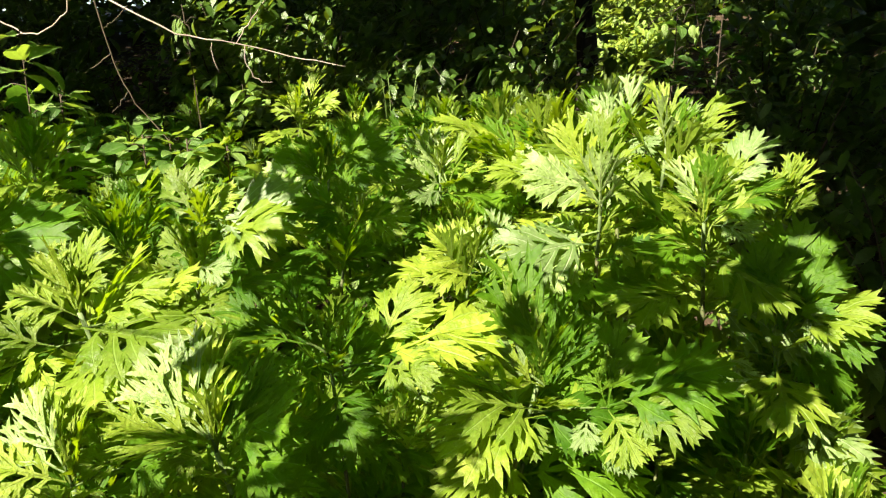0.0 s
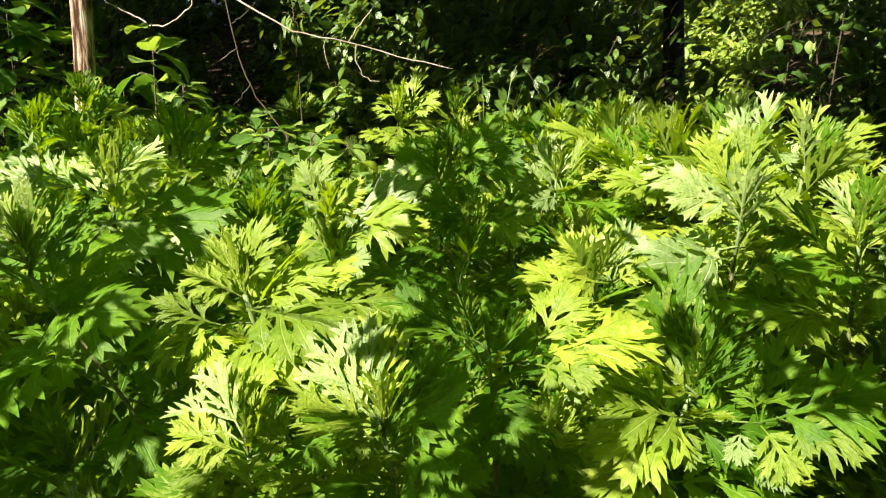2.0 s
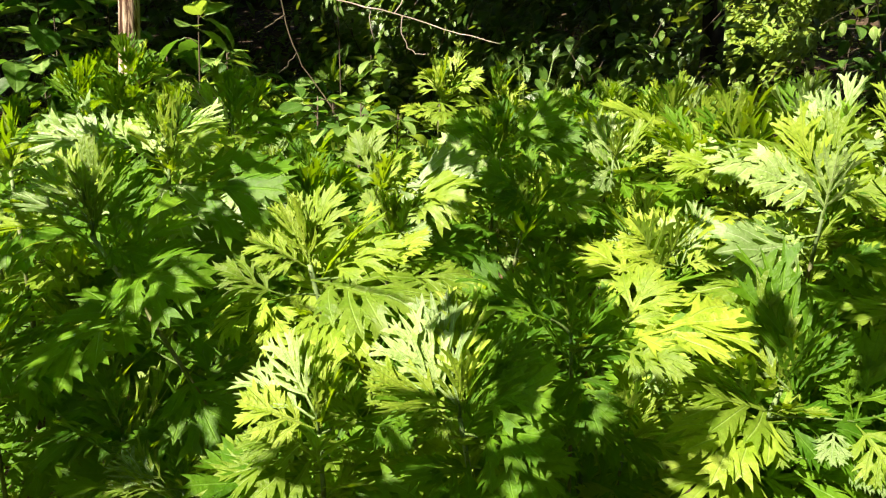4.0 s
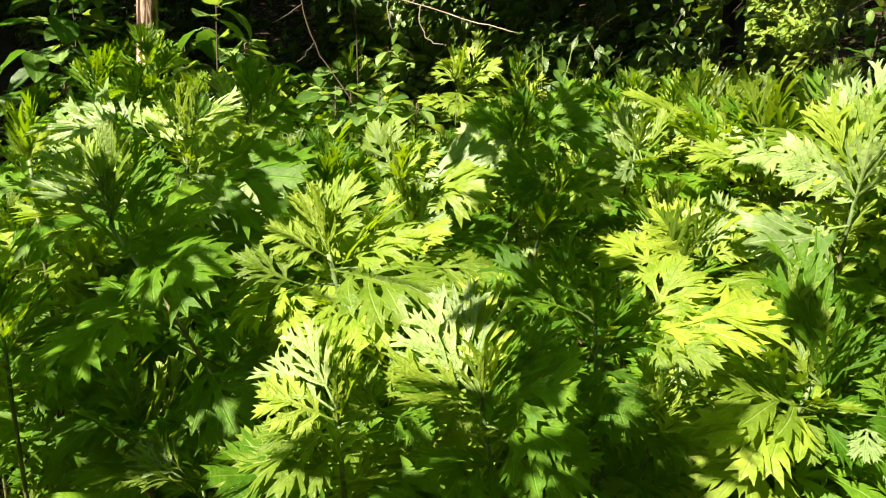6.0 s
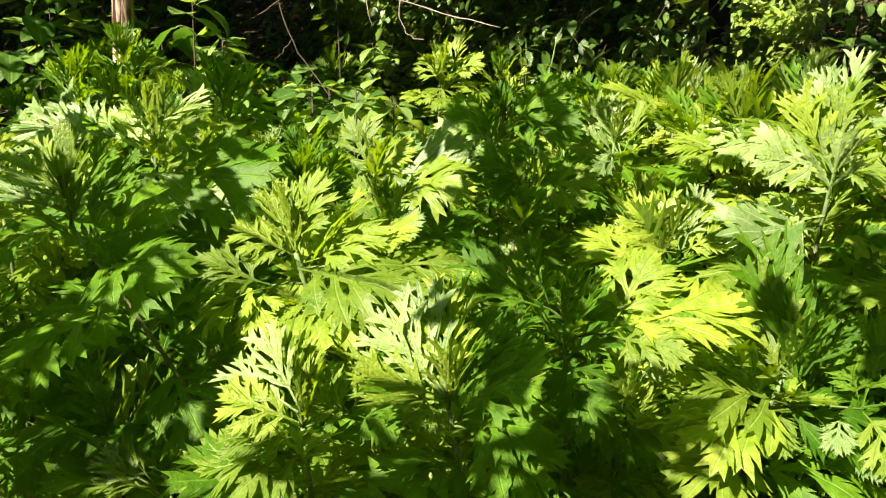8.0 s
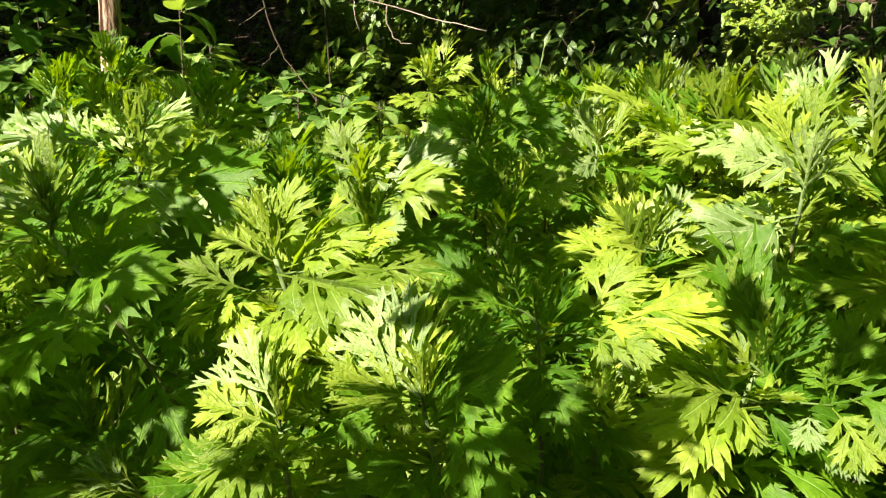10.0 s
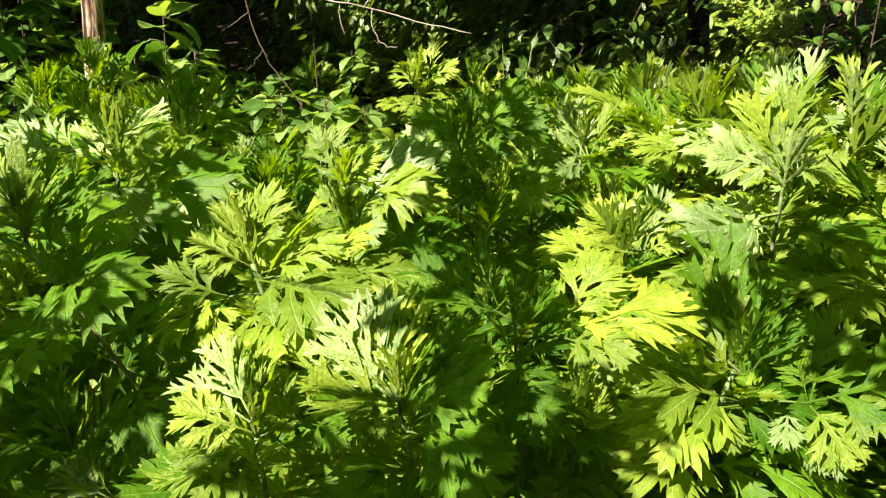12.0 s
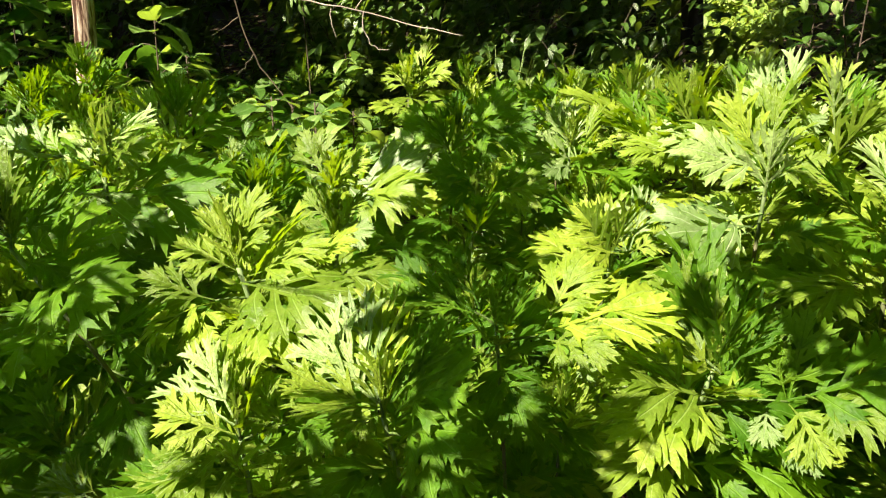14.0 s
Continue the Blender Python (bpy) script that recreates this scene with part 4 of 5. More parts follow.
# ---- grass tuft ----
def grass_tuft(x, y, n, height, seed):
    rng = random.Random(seed)
    pieces = []
    for k in range(n):
        a, r = rng.uniform(0, 6.28), rng.uniform(0.0, 0.10)
        d = Vector((math.cos(a), math.sin(a), 0))
        h = height * rng.uniform(0.6, 1.1)
        p = Vector((x, y, ground_height(x, y))) + d * r
        pts = bent(p, p + Vector((0, 0, h)), p + d * rng.uniform(0.15, 0.42) + Vector((0, 0, h * rng.uniform(0.72, 0.95))), 9)
        w = rng.uniform(0.0014, 0.0032)
        s = d.cross(Vector((0, 0, 1)))
        v, f = [], []
        for i, q in enumerate(pts):
            ww = w * (1 - (i / 8) ** 2) + 0.0004
            v += [q - s * ww + Vector((0, 0, 0.001)), q, q + s * ww + Vector((0, 0, 0.001))]
        for i in range(8):
            f += [(3 * i, 3 * i + 1, 3 * i + 4, 3 * i + 3), (3 * i + 1, 3 * i + 2, 3 * i + 5, 3 * i + 4)]
        pieces.append((v, f))
    tagged(new("grass_tuft", mesh_from("grass_tuft", *joined(pieces), GRASS)), "tuft of tall arching green grass blades", "grass", kind="stuff")


grass_tuft(-0.36, 3.42, 46, 1.36, 5)
grass_tuft(-0.12, 3.60, 26, 1.22, 6)


# ---- dead branches ----
def dead_branch(name, label, material, lines):
    root = new(name)
    root.location = lines[0][0][0]
    tagged(root, label, "branch")
    o = Vector(lines[0][0][0])
    for k, (pts, r0, r1) in enumerate(lines):
        rng = random.Random(k + len(pts))
        fine = []
        for a, b in zip(pts, pts[1:]):
            a, b = Vector(a), Vector(b)
            for s in range(4):
                q = a.lerp(b, s / 4)
                if fine:
                    q += Vector((rng.uniform(-1, 1), rng.uniform(-1, 1), rng.uniform(-1, 1))) * 0.003
                fine.append(q - o)
        fine.append(Vector(pts[-1]) - o)
        n = len(fine)
        part("branch" if k == 0 else "twig", mesh_from("branch", *tube_geometry(fine, [r0 + (r1 - r0) * i / (n - 1) for i in range(n)], 7), material), root)
    return root


dead_branch("dead_branch", "thin pale leafless dead branch hanging over the plants", TWIG, [
    ([(-1.75, 2.38, 1.80), (-1.118, 2.40, 1.504), (-0.926, 2.43, 1.394), (-0.74, 2.46, 1.356), (-0.518, 2.46, 1.300), (-0.387, 2.46, 1.272)], 0.0037, 0.0012),
    ([(-0.74, 2.46, 1.356), (-0.70, 2.47, 1.415), (-0.641, 2.50, 1.491), (-0.55, 2.52, 1.62)], 0.0024, 0.0018),
    ([(-0.712, 2.46, 1.349), (-0.711, 2.45, 1.298), (-0.69, 2.45, 1.252), (-0.662, 2.45, 1.234), (-0.63, 2.45, 1.232)], 0.0019, 0.0010),
    ([(-0.82, 2.45, 1.375), (-0.815, 2.44, 1.31), (-0.80, 2.44, 1.265)], 0.0014, 0.0009),
])
dead_branch("dead_branch", "brown drooping dead branch with short side twigs", DARK_TWIG, [
    ([(-1.02, 2.05, 1.62), (-0.96, 2.0, 1.473), (-0.931, 2.0, 1.313), (-0.886, 2.0, 1.20), (-0.805, 2.0, 1.098), (-0.76, 1.99, 1.02)], 0.0027, 0.0012),
    ([(-0.931, 2.0, 1.335), (-0.975, 1.99, 1.305), (-1.01, 1.98, 1.285)], 0.0017, 0.0009),
    ([(-0.90, 2.0, 1.235), (-0.925, 1.99, 1.20), (-0.945, 1.98, 1.18)], 0.0014, 0.0008),
    ([(-0.945, 2.0, 1.40), (-0.91, 2.0, 1.42), (-0.87, 2.0, 1.455)], 0.0014, 0.0008),
])
dead_branch("dead_branch", "pale crooked dead twig", TWIG, [
    ([(-1.56, 2.4, 1.49), (-1.478, 2.4, 1.455), (-1.412, 2.4, 1.414), (-1.36, 2.4, 1.41), (-1.294, 2.4, 1.443), (-1.255, 2.4, 1.475), (-1.24, 2.4, 1.56)], 0.0030, 0.0019),
    ([(-1.41, 2.4, 1.414), (-1.47, 2.39, 1.40), (-1.52, 2.38, 1.398)], 0.0017, 0.0010),
])


# ---- woods ----
def limb(p, q, r0, r1, sag, rng, sides=7):
    mid = Vector(p).lerp(Vector(q), 0.5) + Vector((rng.uniform(-0.2, 0.2), rng.uniform(-0.2, 0.2), sag))
    return tube_geometry(bent(p, mid, q, 8), [r0 + (r1 - r0) * i / 7 for i in range(8)], sides)


def trunk_mesh(radius, height, lean, seed, sides=18):
    """A trunk with a flared foot, ridges and slight bends."""
    rng = random.Random(seed)
    verts, faces = [], []
    n = 26
    ph = [rng.uniform(0, 6.28) for _ in range(4)]
    for i in range(n):
        s = i / (n - 1)
        z = height * s ** 1.3 - 0.1
        r = radius * (1 - 0.45 * s) * (1 + 0.45 * math.exp(-z / 0.25))
        cx, cy = lean[0] * z + 0.04 * math.sin(2 * z + ph[0]), lean[1] * z + 0.04 * math.sin(1.6 * z + ph[1])
        for k in range(sides):
            a = 2 * math.pi * k / sides
            rr = r * (1 + 0.07 * math.sin(3 * a + ph[2]) + 0.05 * math.sin(7 * a + ph[3] + 0.6 * z))
            verts.append((cx + rr * math.cos(a), cy + rr * math.sin(a), z))
    for i in range(n - 1):
        for k in range(sides):
            k2 = (k + 1) % sides
            faces.append((i * sides + k, i * sides + k2, (i + 1) * sides + k2, (i + 1) * sides + k))
    return verts, faces


TREES = [  # x, y, trunk radius, lean in x, bark
    (-1.535, 2.04, 0.034, 0.045, PALE_BARK, "slender tree with pale peeling bark in the sun"),
    (1.10, 8.05, 0.115, 0.0, BARK, "dark woodland tree with a straight trunk"),
    (-0.79, 7.50, 0.04, 0.0, BARK, "thin dark young woodland tree"),
    (0.78, 9.2, 0.09, 0.0, BARK, "dark woodland tree with a straight trunk"),
    (4.6, 6.4, 0.16, 0.03, BARK, "dark woodland tree with a straight trunk"),
    (-5.2, 7.2, 0.15, -0.02, BARK, "dark woodland tree with a straight trunk"),
    # the next four stand out of view, added to carry shade-casting leaves
    (-4.6, 0.9, 0.15, 0.02, BARK, "unseen added tree whose shade-casting boughs overhang the plants"),
    (-5.6, -4.4, 0.17, 0.02, BARK, "unseen woodland tree added to shade the plants"),
    (-7.6, 2.8, 0.17, 0.02, BARK, "unseen woodland tree added to shade the plants"),
    (2.9, -4.6, 0.18, 0.0, BARK, "unseen woodland tree added to shade the plants"),
    (6.6, 11.8, 0.15, 0.0, BARK, "dark woodland tree with a straight trunk"),
    (-3.0, 10.5, 0.15, 0.0, BARK, "dark woodland tree with a straight trunk"),
]
# shaded spots in the patch: x, y, z, radius
NEAR_SHADES = [
    (-0.66, 0.78, 1.04, 0.06), (-0.60, 0.73, 1.04, 0.06), (-0.63, 0.72, 1.03, 0.06), (-0.59, 0.69, 1.02, 0.05), (-0.85, 0.93, 0.93, 0.07), (-0.72, 0.77, 0.95, 0.06), (-0.86, 0.91, 0.85, 0.08),
    (-0.61, 0.63, 0.96, 0.06), (-0.62, 0.61, 0.95, 0.06), (-0.73, 0.88, 0.88, 0.06), (-0.69, 0.83, 0.76, 0.06), (-0.61, 0.73, 0.80, 0.06), (-0.72, 0.76, 0.80, 0.07), (-0.66, 0.90, 1.04, 0.05),
    (0.29, 0.76, 0.99, 0.05), (0.27, 0.73, 0.97, 0.04), (-0.77, 0.75, 0.94, 0.055), (-0.71, 0.78, 0.92, 0.055), (-0.66, 0.82, 0.93, 0.055), (-0.71, 0.72, 0.85, 0.055), (-0.66, 0.76, 0.84, 0.055),
    (-0.58, 0.74, 0.80, 0.055), (-0.67, 0.68, 0.78, 0.055), (-0.81, 0.78, 0.83, 0.055), (-0.56, 0.80, 0.84, 0.055), (-0.27, 0.60, 0.88, 0.055), (-0.14, 0.66, 0.95, 0.055), (-0.17, 0.62, 0.93, 0.055),
    (0.25, 1.00, 1.00, 0.06), (0.25, 0.90, 0.99, 0.05), (0.18, 0.80, 0.98, 0.04), (0.17, 1.20, 0.94, 0.05), (-0.01, 1.40, 1.03, 0.06),
]
MIDDLE_SHADES = [
    (-0.55, 0.70, 1.03, 0.05), (-0.61, 0.80, 0.99, 0.05), (-0.69, 0.70, 0.91, 0.05), (-0.77, 0.80, 0.86, 0.05), (-0.60, 0.70, 0.92, 0.05), (-0.66, 0.80, 0.87, 0.05), (-0.64, 0.70, 0.83, 0.05),
    (-0.71, 0.80, 0.76, 0.05), (-0.76, 0.70, 0.79, 0.05), (-0.84, 0.80, 0.72, 0.05), (-0.53, 0.70, 0.89, 0.05), (-0.58, 0.80, 0.84, 0.05), (0.25, 1.05, 1.00, 0.05), (-0.11, 0.70, 0.90, 0.05),
    (-0.64, 0.78, 1.05, 0.035), (-0.15, 0.65, 0.99, 0.05), (-0.11, 0.65, 0.96, 0.06), (-0.13, 0.58, 0.94, 0.065), (-0.07, 0.65, 0.91, 0.055), (-0.16, 0.60, 0.89, 0.05), (-0.22, 0.58, 0.89, 0.05),
    (-0.17, 0.72, 1.03, 0.045), (-0.13, 0.73, 1.04, 0.045), (-0.83, 0.85, 0.86, 0.08), (-0.74, 0.87, 0.83, 0.09), (-0.81, 0.82, 0.77, 0.09), (-0.71, 0.80, 0.74, 0.08), (-0.80, 0.76, 0.70, 0.07),
    (-0.69, 0.90, 0.84, 0.07), (-0.61, 0.85, 0.78, 0.05), (-0.63, 1.00, 1.07, 0.07), (-0.69, 0.98, 0.99, 0.08), (-0.70, 0.95, 0.93, 0.07),
]
FAR_SHADES = [
    (-0.32, 1.53, 1.10, 0.07), (-0.20, 1.55, 1.12, 0.08), (-0.13, 1.58, 1.16, 0.06), (-0.25, 1.50, 1.01, 0.09), (-0.17, 1.33, 1.01, 0.08), (-0.26, 1.20, 1.00, 0.08), (-0.32, 1.15, 0.98, 0.06),
    (0.26, 0.76, 0.96, 0.05), (0.29, 0.74, 0.94, 0.04), (0.40, 0.90, 0.79, 0.06), (0.45, 0.90, 0.85, 0.06), (0.45, 0.88, 0.76, 0.06), (0.43, 0.90, 1.03, 0.05), (0.44, 0.90, 0.92, 0.05),
    (-0.27, 0.65, 0.88, 0.04), (-0.28, 0.64, 0.90, 0.03), (-0.03, 0.75, 0.82, 0.06), (0.03, 0.75, 0.83, 0.05), (-0.63, 1.40, 1.02, 0.08), (-0.70, 1.30, 1.04, 0.07), (-1.56, 1.95, 1.16, 0.12),
    (-1.42, 2.10, 1.16, 0.12), (-1.73, 2.20, 1.31, 0.22), (-1.64, 2.30, 1.42, 0.2), (-1.34, 2.00, 1.17, 0.1), (-1.25, 2.30, 1.19, 0.2), (-1.01, 2.20, 1.18, 0.18), (-0.92, 2.30, 1.19, 0.15),
    (-1.58, 2.00, 1.18, 0.12), (-0.75, 0.65, 0.80, 0.15), (-0.60, 0.60, 0.80, 0.13), (-0.50, 0.55, 0.75, 0.11), (-0.70, 0.75, 0.75, 0.13),
]
SHADES = [(x + (1 - z) * SUN.x / SUN.z, y + (1 - z) * SUN.y / SUN.z, r) for x, y, z, r in NEAR_SHADES + MIDDLE_SHADES + FAR_SHADES]
# sunlit spots in the patch: x, y, z, radius
NEAR_SUN = [
    (-0.95, 0.95, 1.06, 0.05), (-0.73, 0.72, 1.10, 0.05), (-0.70, 0.73, 1.11, 0.05), (-0.68, 0.73, 1.10, 0.05), (-0.65, 0.73, 1.11, 0.05), (-0.63, 0.73, 1.09, 0.05), (-0.74, 0.70, 1.07, 0.05),
    (-1.12, 1.13, 0.87, 0.05), (-0.71, 0.74, 1.13, 0.05), (-0.25, 0.65, 1.00, 0.05), (-0.25, 0.63, 0.98, 0.05), (-0.23, 0.66, 1.00, 0.04), (-0.24, 0.61, 0.97, 0.04), (-0.39, 0.65, 0.99, 0.05),
    (-0.35, 0.65, 0.98, 0.05), (-0.35, 0.61, 0.94, 0.05), (-0.24, 0.66, 1.00, 0.035), (-0.39, 0.63, 0.96, 0.06), (-0.36, 0.63, 0.98, 0.06), (-0.40, 0.60, 0.91, 0.06), (-0.34, 0.65, 0.94, 0.04),
    (-0.33, 0.63, 0.91, 0.04), (-0.39, 0.59, 0.88, 0.05), (-0.28, 0.65, 1.00, 0.05), (-0.28, 0.62, 0.97, 0.045),
]
INNER_SUN = [
    (-0.26, 0.66, 1.02, 0.05), (-0.23, 0.64, 0.99, 0.025), (-0.22, 0.67, 1.03, 0.02), (-0.42, 0.82, 1.09, 0.05), (-0.42, 0.80, 1.04, 0.05), (-0.51, 0.78, 0.97, 0.05), (-0.46, 0.75, 0.94, 0.04),
    (-0.37, 0.78, 1.00, 0.05), (-0.30, 0.80, 1.01, 0.05), (-0.25, 0.80, 1.02, 0.04), (-0.35, 0.82, 1.04, 0.04), (-0.40, 1.07, 1.02, 0.06), (-0.05, 0.73, 0.99, 0.04), (-0.03, 0.77, 1.03, 0.05),
    (0.01, 0.74, 1.02, 0.055), (0.05, 0.74, 1.02, 0.045), (0.00, 0.72, 0.97, 0.04), (0.07, 0.76, 1.02, 0.03), (0.03, 0.72, 0.95, 0.06), (0.08, 0.73, 0.94, 0.05), (0.04, 0.69, 0.92, 0.06),
    (0.09, 0.70, 0.91, 0.045), (0.24, 0.71, 0.93, 0.045), (0.21, 0.70, 0.91, 0.045), (0.19, 0.71, 0.88, 0.03),
]
MIDDLE_SUN = [
    (0.14, 1.03, 1.03, 0.07), (0.19, 1.05, 1.02, 0.05), (0.02, 1.15, 0.99, 0.07), (0.08, 1.17, 1.02, 0.06), (-0.04, 1.13, 0.99, 0.06), (0.22, 1.10, 1.15, 0.08), (0.30, 1.20, 1.16, 0.1),
    (0.17, 1.06, 1.12, 0.06), (-0.07, 1.60, 1.08, 0.1), (-0.00, 1.60, 1.08, 0.08), (0.12, 1.90, 1.09, 0.12), (0.21, 2.00, 1.12, 0.12), (0.25, 1.30, 1.19, 0.1), (0.12, 1.60, 1.04, 0.1),
    (0.34, 1.25, 1.11, 0.08), (-0.43, 1.35, 1.03, 0.07), (-0.34, 1.32, 1.03, 0.07), (-0.49, 1.38, 1.06, 0.05), (-0.58, 1.50, 1.10, 0.06), (-0.85, 0.97, 1.14, 0.07), (-0.79, 0.98, 1.14, 0.05),
    (-0.75, 1.04, 1.15, 0.04), (-0.68, 1.04, 1.16, 0.05), (-0.74, 0.72, 1.10, 0.05), (-0.71, 0.73, 1.13, 0.05),
]
FAR_SUN = [
    (-0.69, 0.76, 1.12, 0.05), (-0.69, 0.74, 1.15, 0.045), (-0.75, 0.70, 1.05, 0.06), (-0.80, 0.80, 1.00, 0.06), (-0.81, 0.95, 0.94, 0.06), (-0.97, 1.70, 1.15, 0.06), (-0.81, 1.50, 1.10, 0.06),
    (-0.68, 1.66, 1.09, 0.1), (-0.54, 1.70, 1.09, 0.08), (-0.51, 2.60, 1.15, 0.1), (-0.39, 2.60, 1.12, 0.1), (-1.62, 1.90, 1.12, 0.07), (-1.44, 1.90, 1.09, 0.06), (0.48, 0.86, 1.02, 0.04),
    (0.47, 0.86, 0.97, 0.035), (0.37, 0.84, 0.93, 0.035), (0.39, 0.95, 1.15, 0.05), (0.41, 0.95, 1.07, 0.05), (0.47, 1.00, 1.11, 0.03), (0.34, 0.94, 1.14, 0.06), (0.41, 1.24, 1.17, 0.06),
    (0.33, 1.30, 1.18, 0.08), (0.45, 0.80, 0.81, 0.03),
]
SUNNY = [(x + (1 - z) * SUN.x / SUN.z, y + (1 - z) * SUN.y / SUN.z, r) for x, y, z, r in NEAR_SUN + INNER_SUN + MIDDLE_SUN + FAR_SUN]
# sunlit spots in the woods beyond
WOOD_FLECKS = [(-1.25, 2.08, 1.30, 0.10), (-0.72, 2.45, 1.36, 0.16), (-0.45, 2.46, 1.29, 0.10), (-0.95, 2.42, 1.41, 0.10), (-1.35, 2.4, 1.43, 0.10), (-1.42, 2.0, 1.20, 0.09), (-1.41, 2.0, 1.32, 0.10), (-1.40, 2.0, 1.45, 0.10),
               (-1.45, 4.5, 1.10, 0.25), (-0.36, 3.42, 1.25, 0.15), (-0.1, 3.6, 1.2, 0.12), (-0.93, 2.0, 1.33, 0.08), (-0.96, 2.0, 1.45, 0.08), (-0.86, 2.0, 1.17, 0.05), (-1.11, 3.0, 1.41, 0.24), (-1.45, 5.2, 1.55, 0.4), (-1.2, 5.5, 1.6, 0.4), (-1.05, 5.6, 1.6, 0.3), (-1.6, 6.0, 1.65, 0.3), (0.2, 6.5, 1.6, 0.12), (0.5, 6.6, 1.78, 0.14), (0.4, 8.0, 1.95, 0.2), (0.0, 6.4, 1.75, 0.1), (0.72, 6.4, 1.75, 0.2), (-0.64, 1.66, 1.10, 0.12), (1.70, 9.5, 1.2, 0.45), (1.75, 9.5, 1.6, 0.5), (0.75, 6.0, 1.36, 0.10), (0.98, 6.0, 1.29, 0.12), (1.15, 6.0, 1.33, 0.12), (0.86, 6.0, 1.38, 0.07), (1.28, 6.0, 1.2, 0.10), (-1.5, 4.7, 1.5, 0.2), (-1.9, 4.6, 1.45, 0.1), (1.9, 11.0, 1.9, 0.6), (2.5, 11.9, 2.1, 0.5), (-1.3, 5.4, 1.3, 0.3), (0.3, 6.6, 1.3, 0.15), (2.1, 5.0, 1.3, 0.15),
               (-0.5, 8.0, 1.5, 0.25), (-2.0, 6.5, 1.5, 0.3), (-1.6, 4.4, 1.4, 0.12)]
GLINTS = [(0.575, 2.5, 1.32, 0.07), (0.635, 2.5, 1.31, 0.08), (0.70, 2.5, 1.33, 0.08), (0.745, 2.5, 1.33, 0.08), (0.734, 2.5, 1.40, 0.07), (0.796, 2.5, 1.43, 0.08), (0.66, 2.5, 1.355, 0.07)]  # on the shrubs beside the patch
WOOD_FLECKS = [(x + (1 - z) * SUN.x / SUN.z, y + (1 - z) * SUN.y / SUN.z, r) for x, y, z, r in WOOD_FLECKS + GLINTS]


def shade_density(x, y, size=0.1):
    """How closely the unseen leaves are set to cover the spot of ground-plan (x, y) that they shade."""
    if min(math.hypot(x - a, y - b) - r for a, b, r in WOOD_FLECKS) < size * 0.25:
        return 0.0
    lit = min(math.hypot(x - a, y - b) / r for a, b, r in SUNNY)
    dark = min(math.hypot(x - a, y - b) / r for a, b, r in SHADES)
    if lit < min(dark, 1 + 0.1 * size / 0.1):
        return 0.0
    if x > 0.7 and y < 4.5:
        return 1.0
    if y < -0.5:
        return 1.0 if noise.noise((x * 0.9, y * 0.9, 5.1)) < 0.15 else 0.0
    if y > 3.2 or x < -2.0:
        return 1.0 if x < -0.9 or noise.noise((x * 2.6, y * 2.6, 3.3)) < 0.30 else 0.0
    if dark < 1.05 + 0.35 * noise.noise((x * 7, y * 7, 1.7)):
        return 1.0
    return 1.0 if y > 0.9 and noise.noise((x * 9, y * 9, 9.1)) > 0.20 else 0.0


def crowns():
    """Unseen crown leaves, placed to shade chosen spots, shared out among the trees that stand nearest."""
    rng = np.random.default_rng(8)
    places, sizes = [], []
    for n, (x0, x1, y0, y1), (s0, s1) in ((24000, (-8, 8, 3.2, 15), (0.17, 0.31)), (14000, (-9, 9, -7, 3.4), (0.25, 0.5)), (4500, (0.8, 2.6, 0.2, 4.5), (0.16, 0.3)), (6000, (-13, -7.5, 4.5, 14), (0.2, 0.4))):
        for k in range(n):
            x, y = rng.uniform(x0, x1), rng.uniform(y0, y1)
            if n == 14000 and -2.4 < x < 1.5 and y > -0.35:
                continue
            size = rng.uniform(s0, s1)
            if shade_density(x, y, size) < 0.5:
                continue
            h = rng.uniform(5.0, 8.0)
            d = h / SUN.z
            places.append((x + SUN.x * d, y + SUN.y * d, 1.0 + h))
            sizes.append(size)
    # unseen low foliage, added to block sky light beside and behind the patch
    for n, (x0, x1, y0, y1), (z0, z1) in ((5200, (0.8, 4.4, 0.4, 5.0), (2.4, 3.8)), (5200, (-4.6, -0.8, 3.0, 6.5), (2.6, 4.4)), (3200, (2.2, 3.6, 0.6, 5.0), (0.5, 3.0)), (1600, (1.0, 4.2, -2.5, 0.7), (1.3, 4.0))):
        for k in range(n):
            x, y, z = rng.uniform(x0, x1), rng.uniform(y0, y1), rng.uniform(z0, z1)
            if shade_density(x - SUN.x * (z - 1) / SUN.z, y - SUN.y * (z - 1) / SUN.z, 0.2) > 0.5:
                places.append((x, y, z))
                sizes.append(rng.uniform(0.16, 0.3))
    # unseen outer crowns, added to shut out the low sky
    for k in range(16000):
        a, r, z = rng.uniform(0, 6.28), rng.uniform(9, 24), rng.uniform(6.5, 9.5)
        x, y = r * math.cos(a), 3 + r * math.sin(a)
        fx, fy = x - SUN.x * (z - 1) / SUN.z, y - SUN.y * (z - 1) / SUN.z
        # the side that the sun comes from lies open
        if (abs(fx) < 9 and -0.5 < fy < 15) or y < 1.5:
            continue
        places.append((x, y, z))
        sizes.append(rng.uniform(0.5, 0.9))
    return np.array(places), np.array(sizes), rng


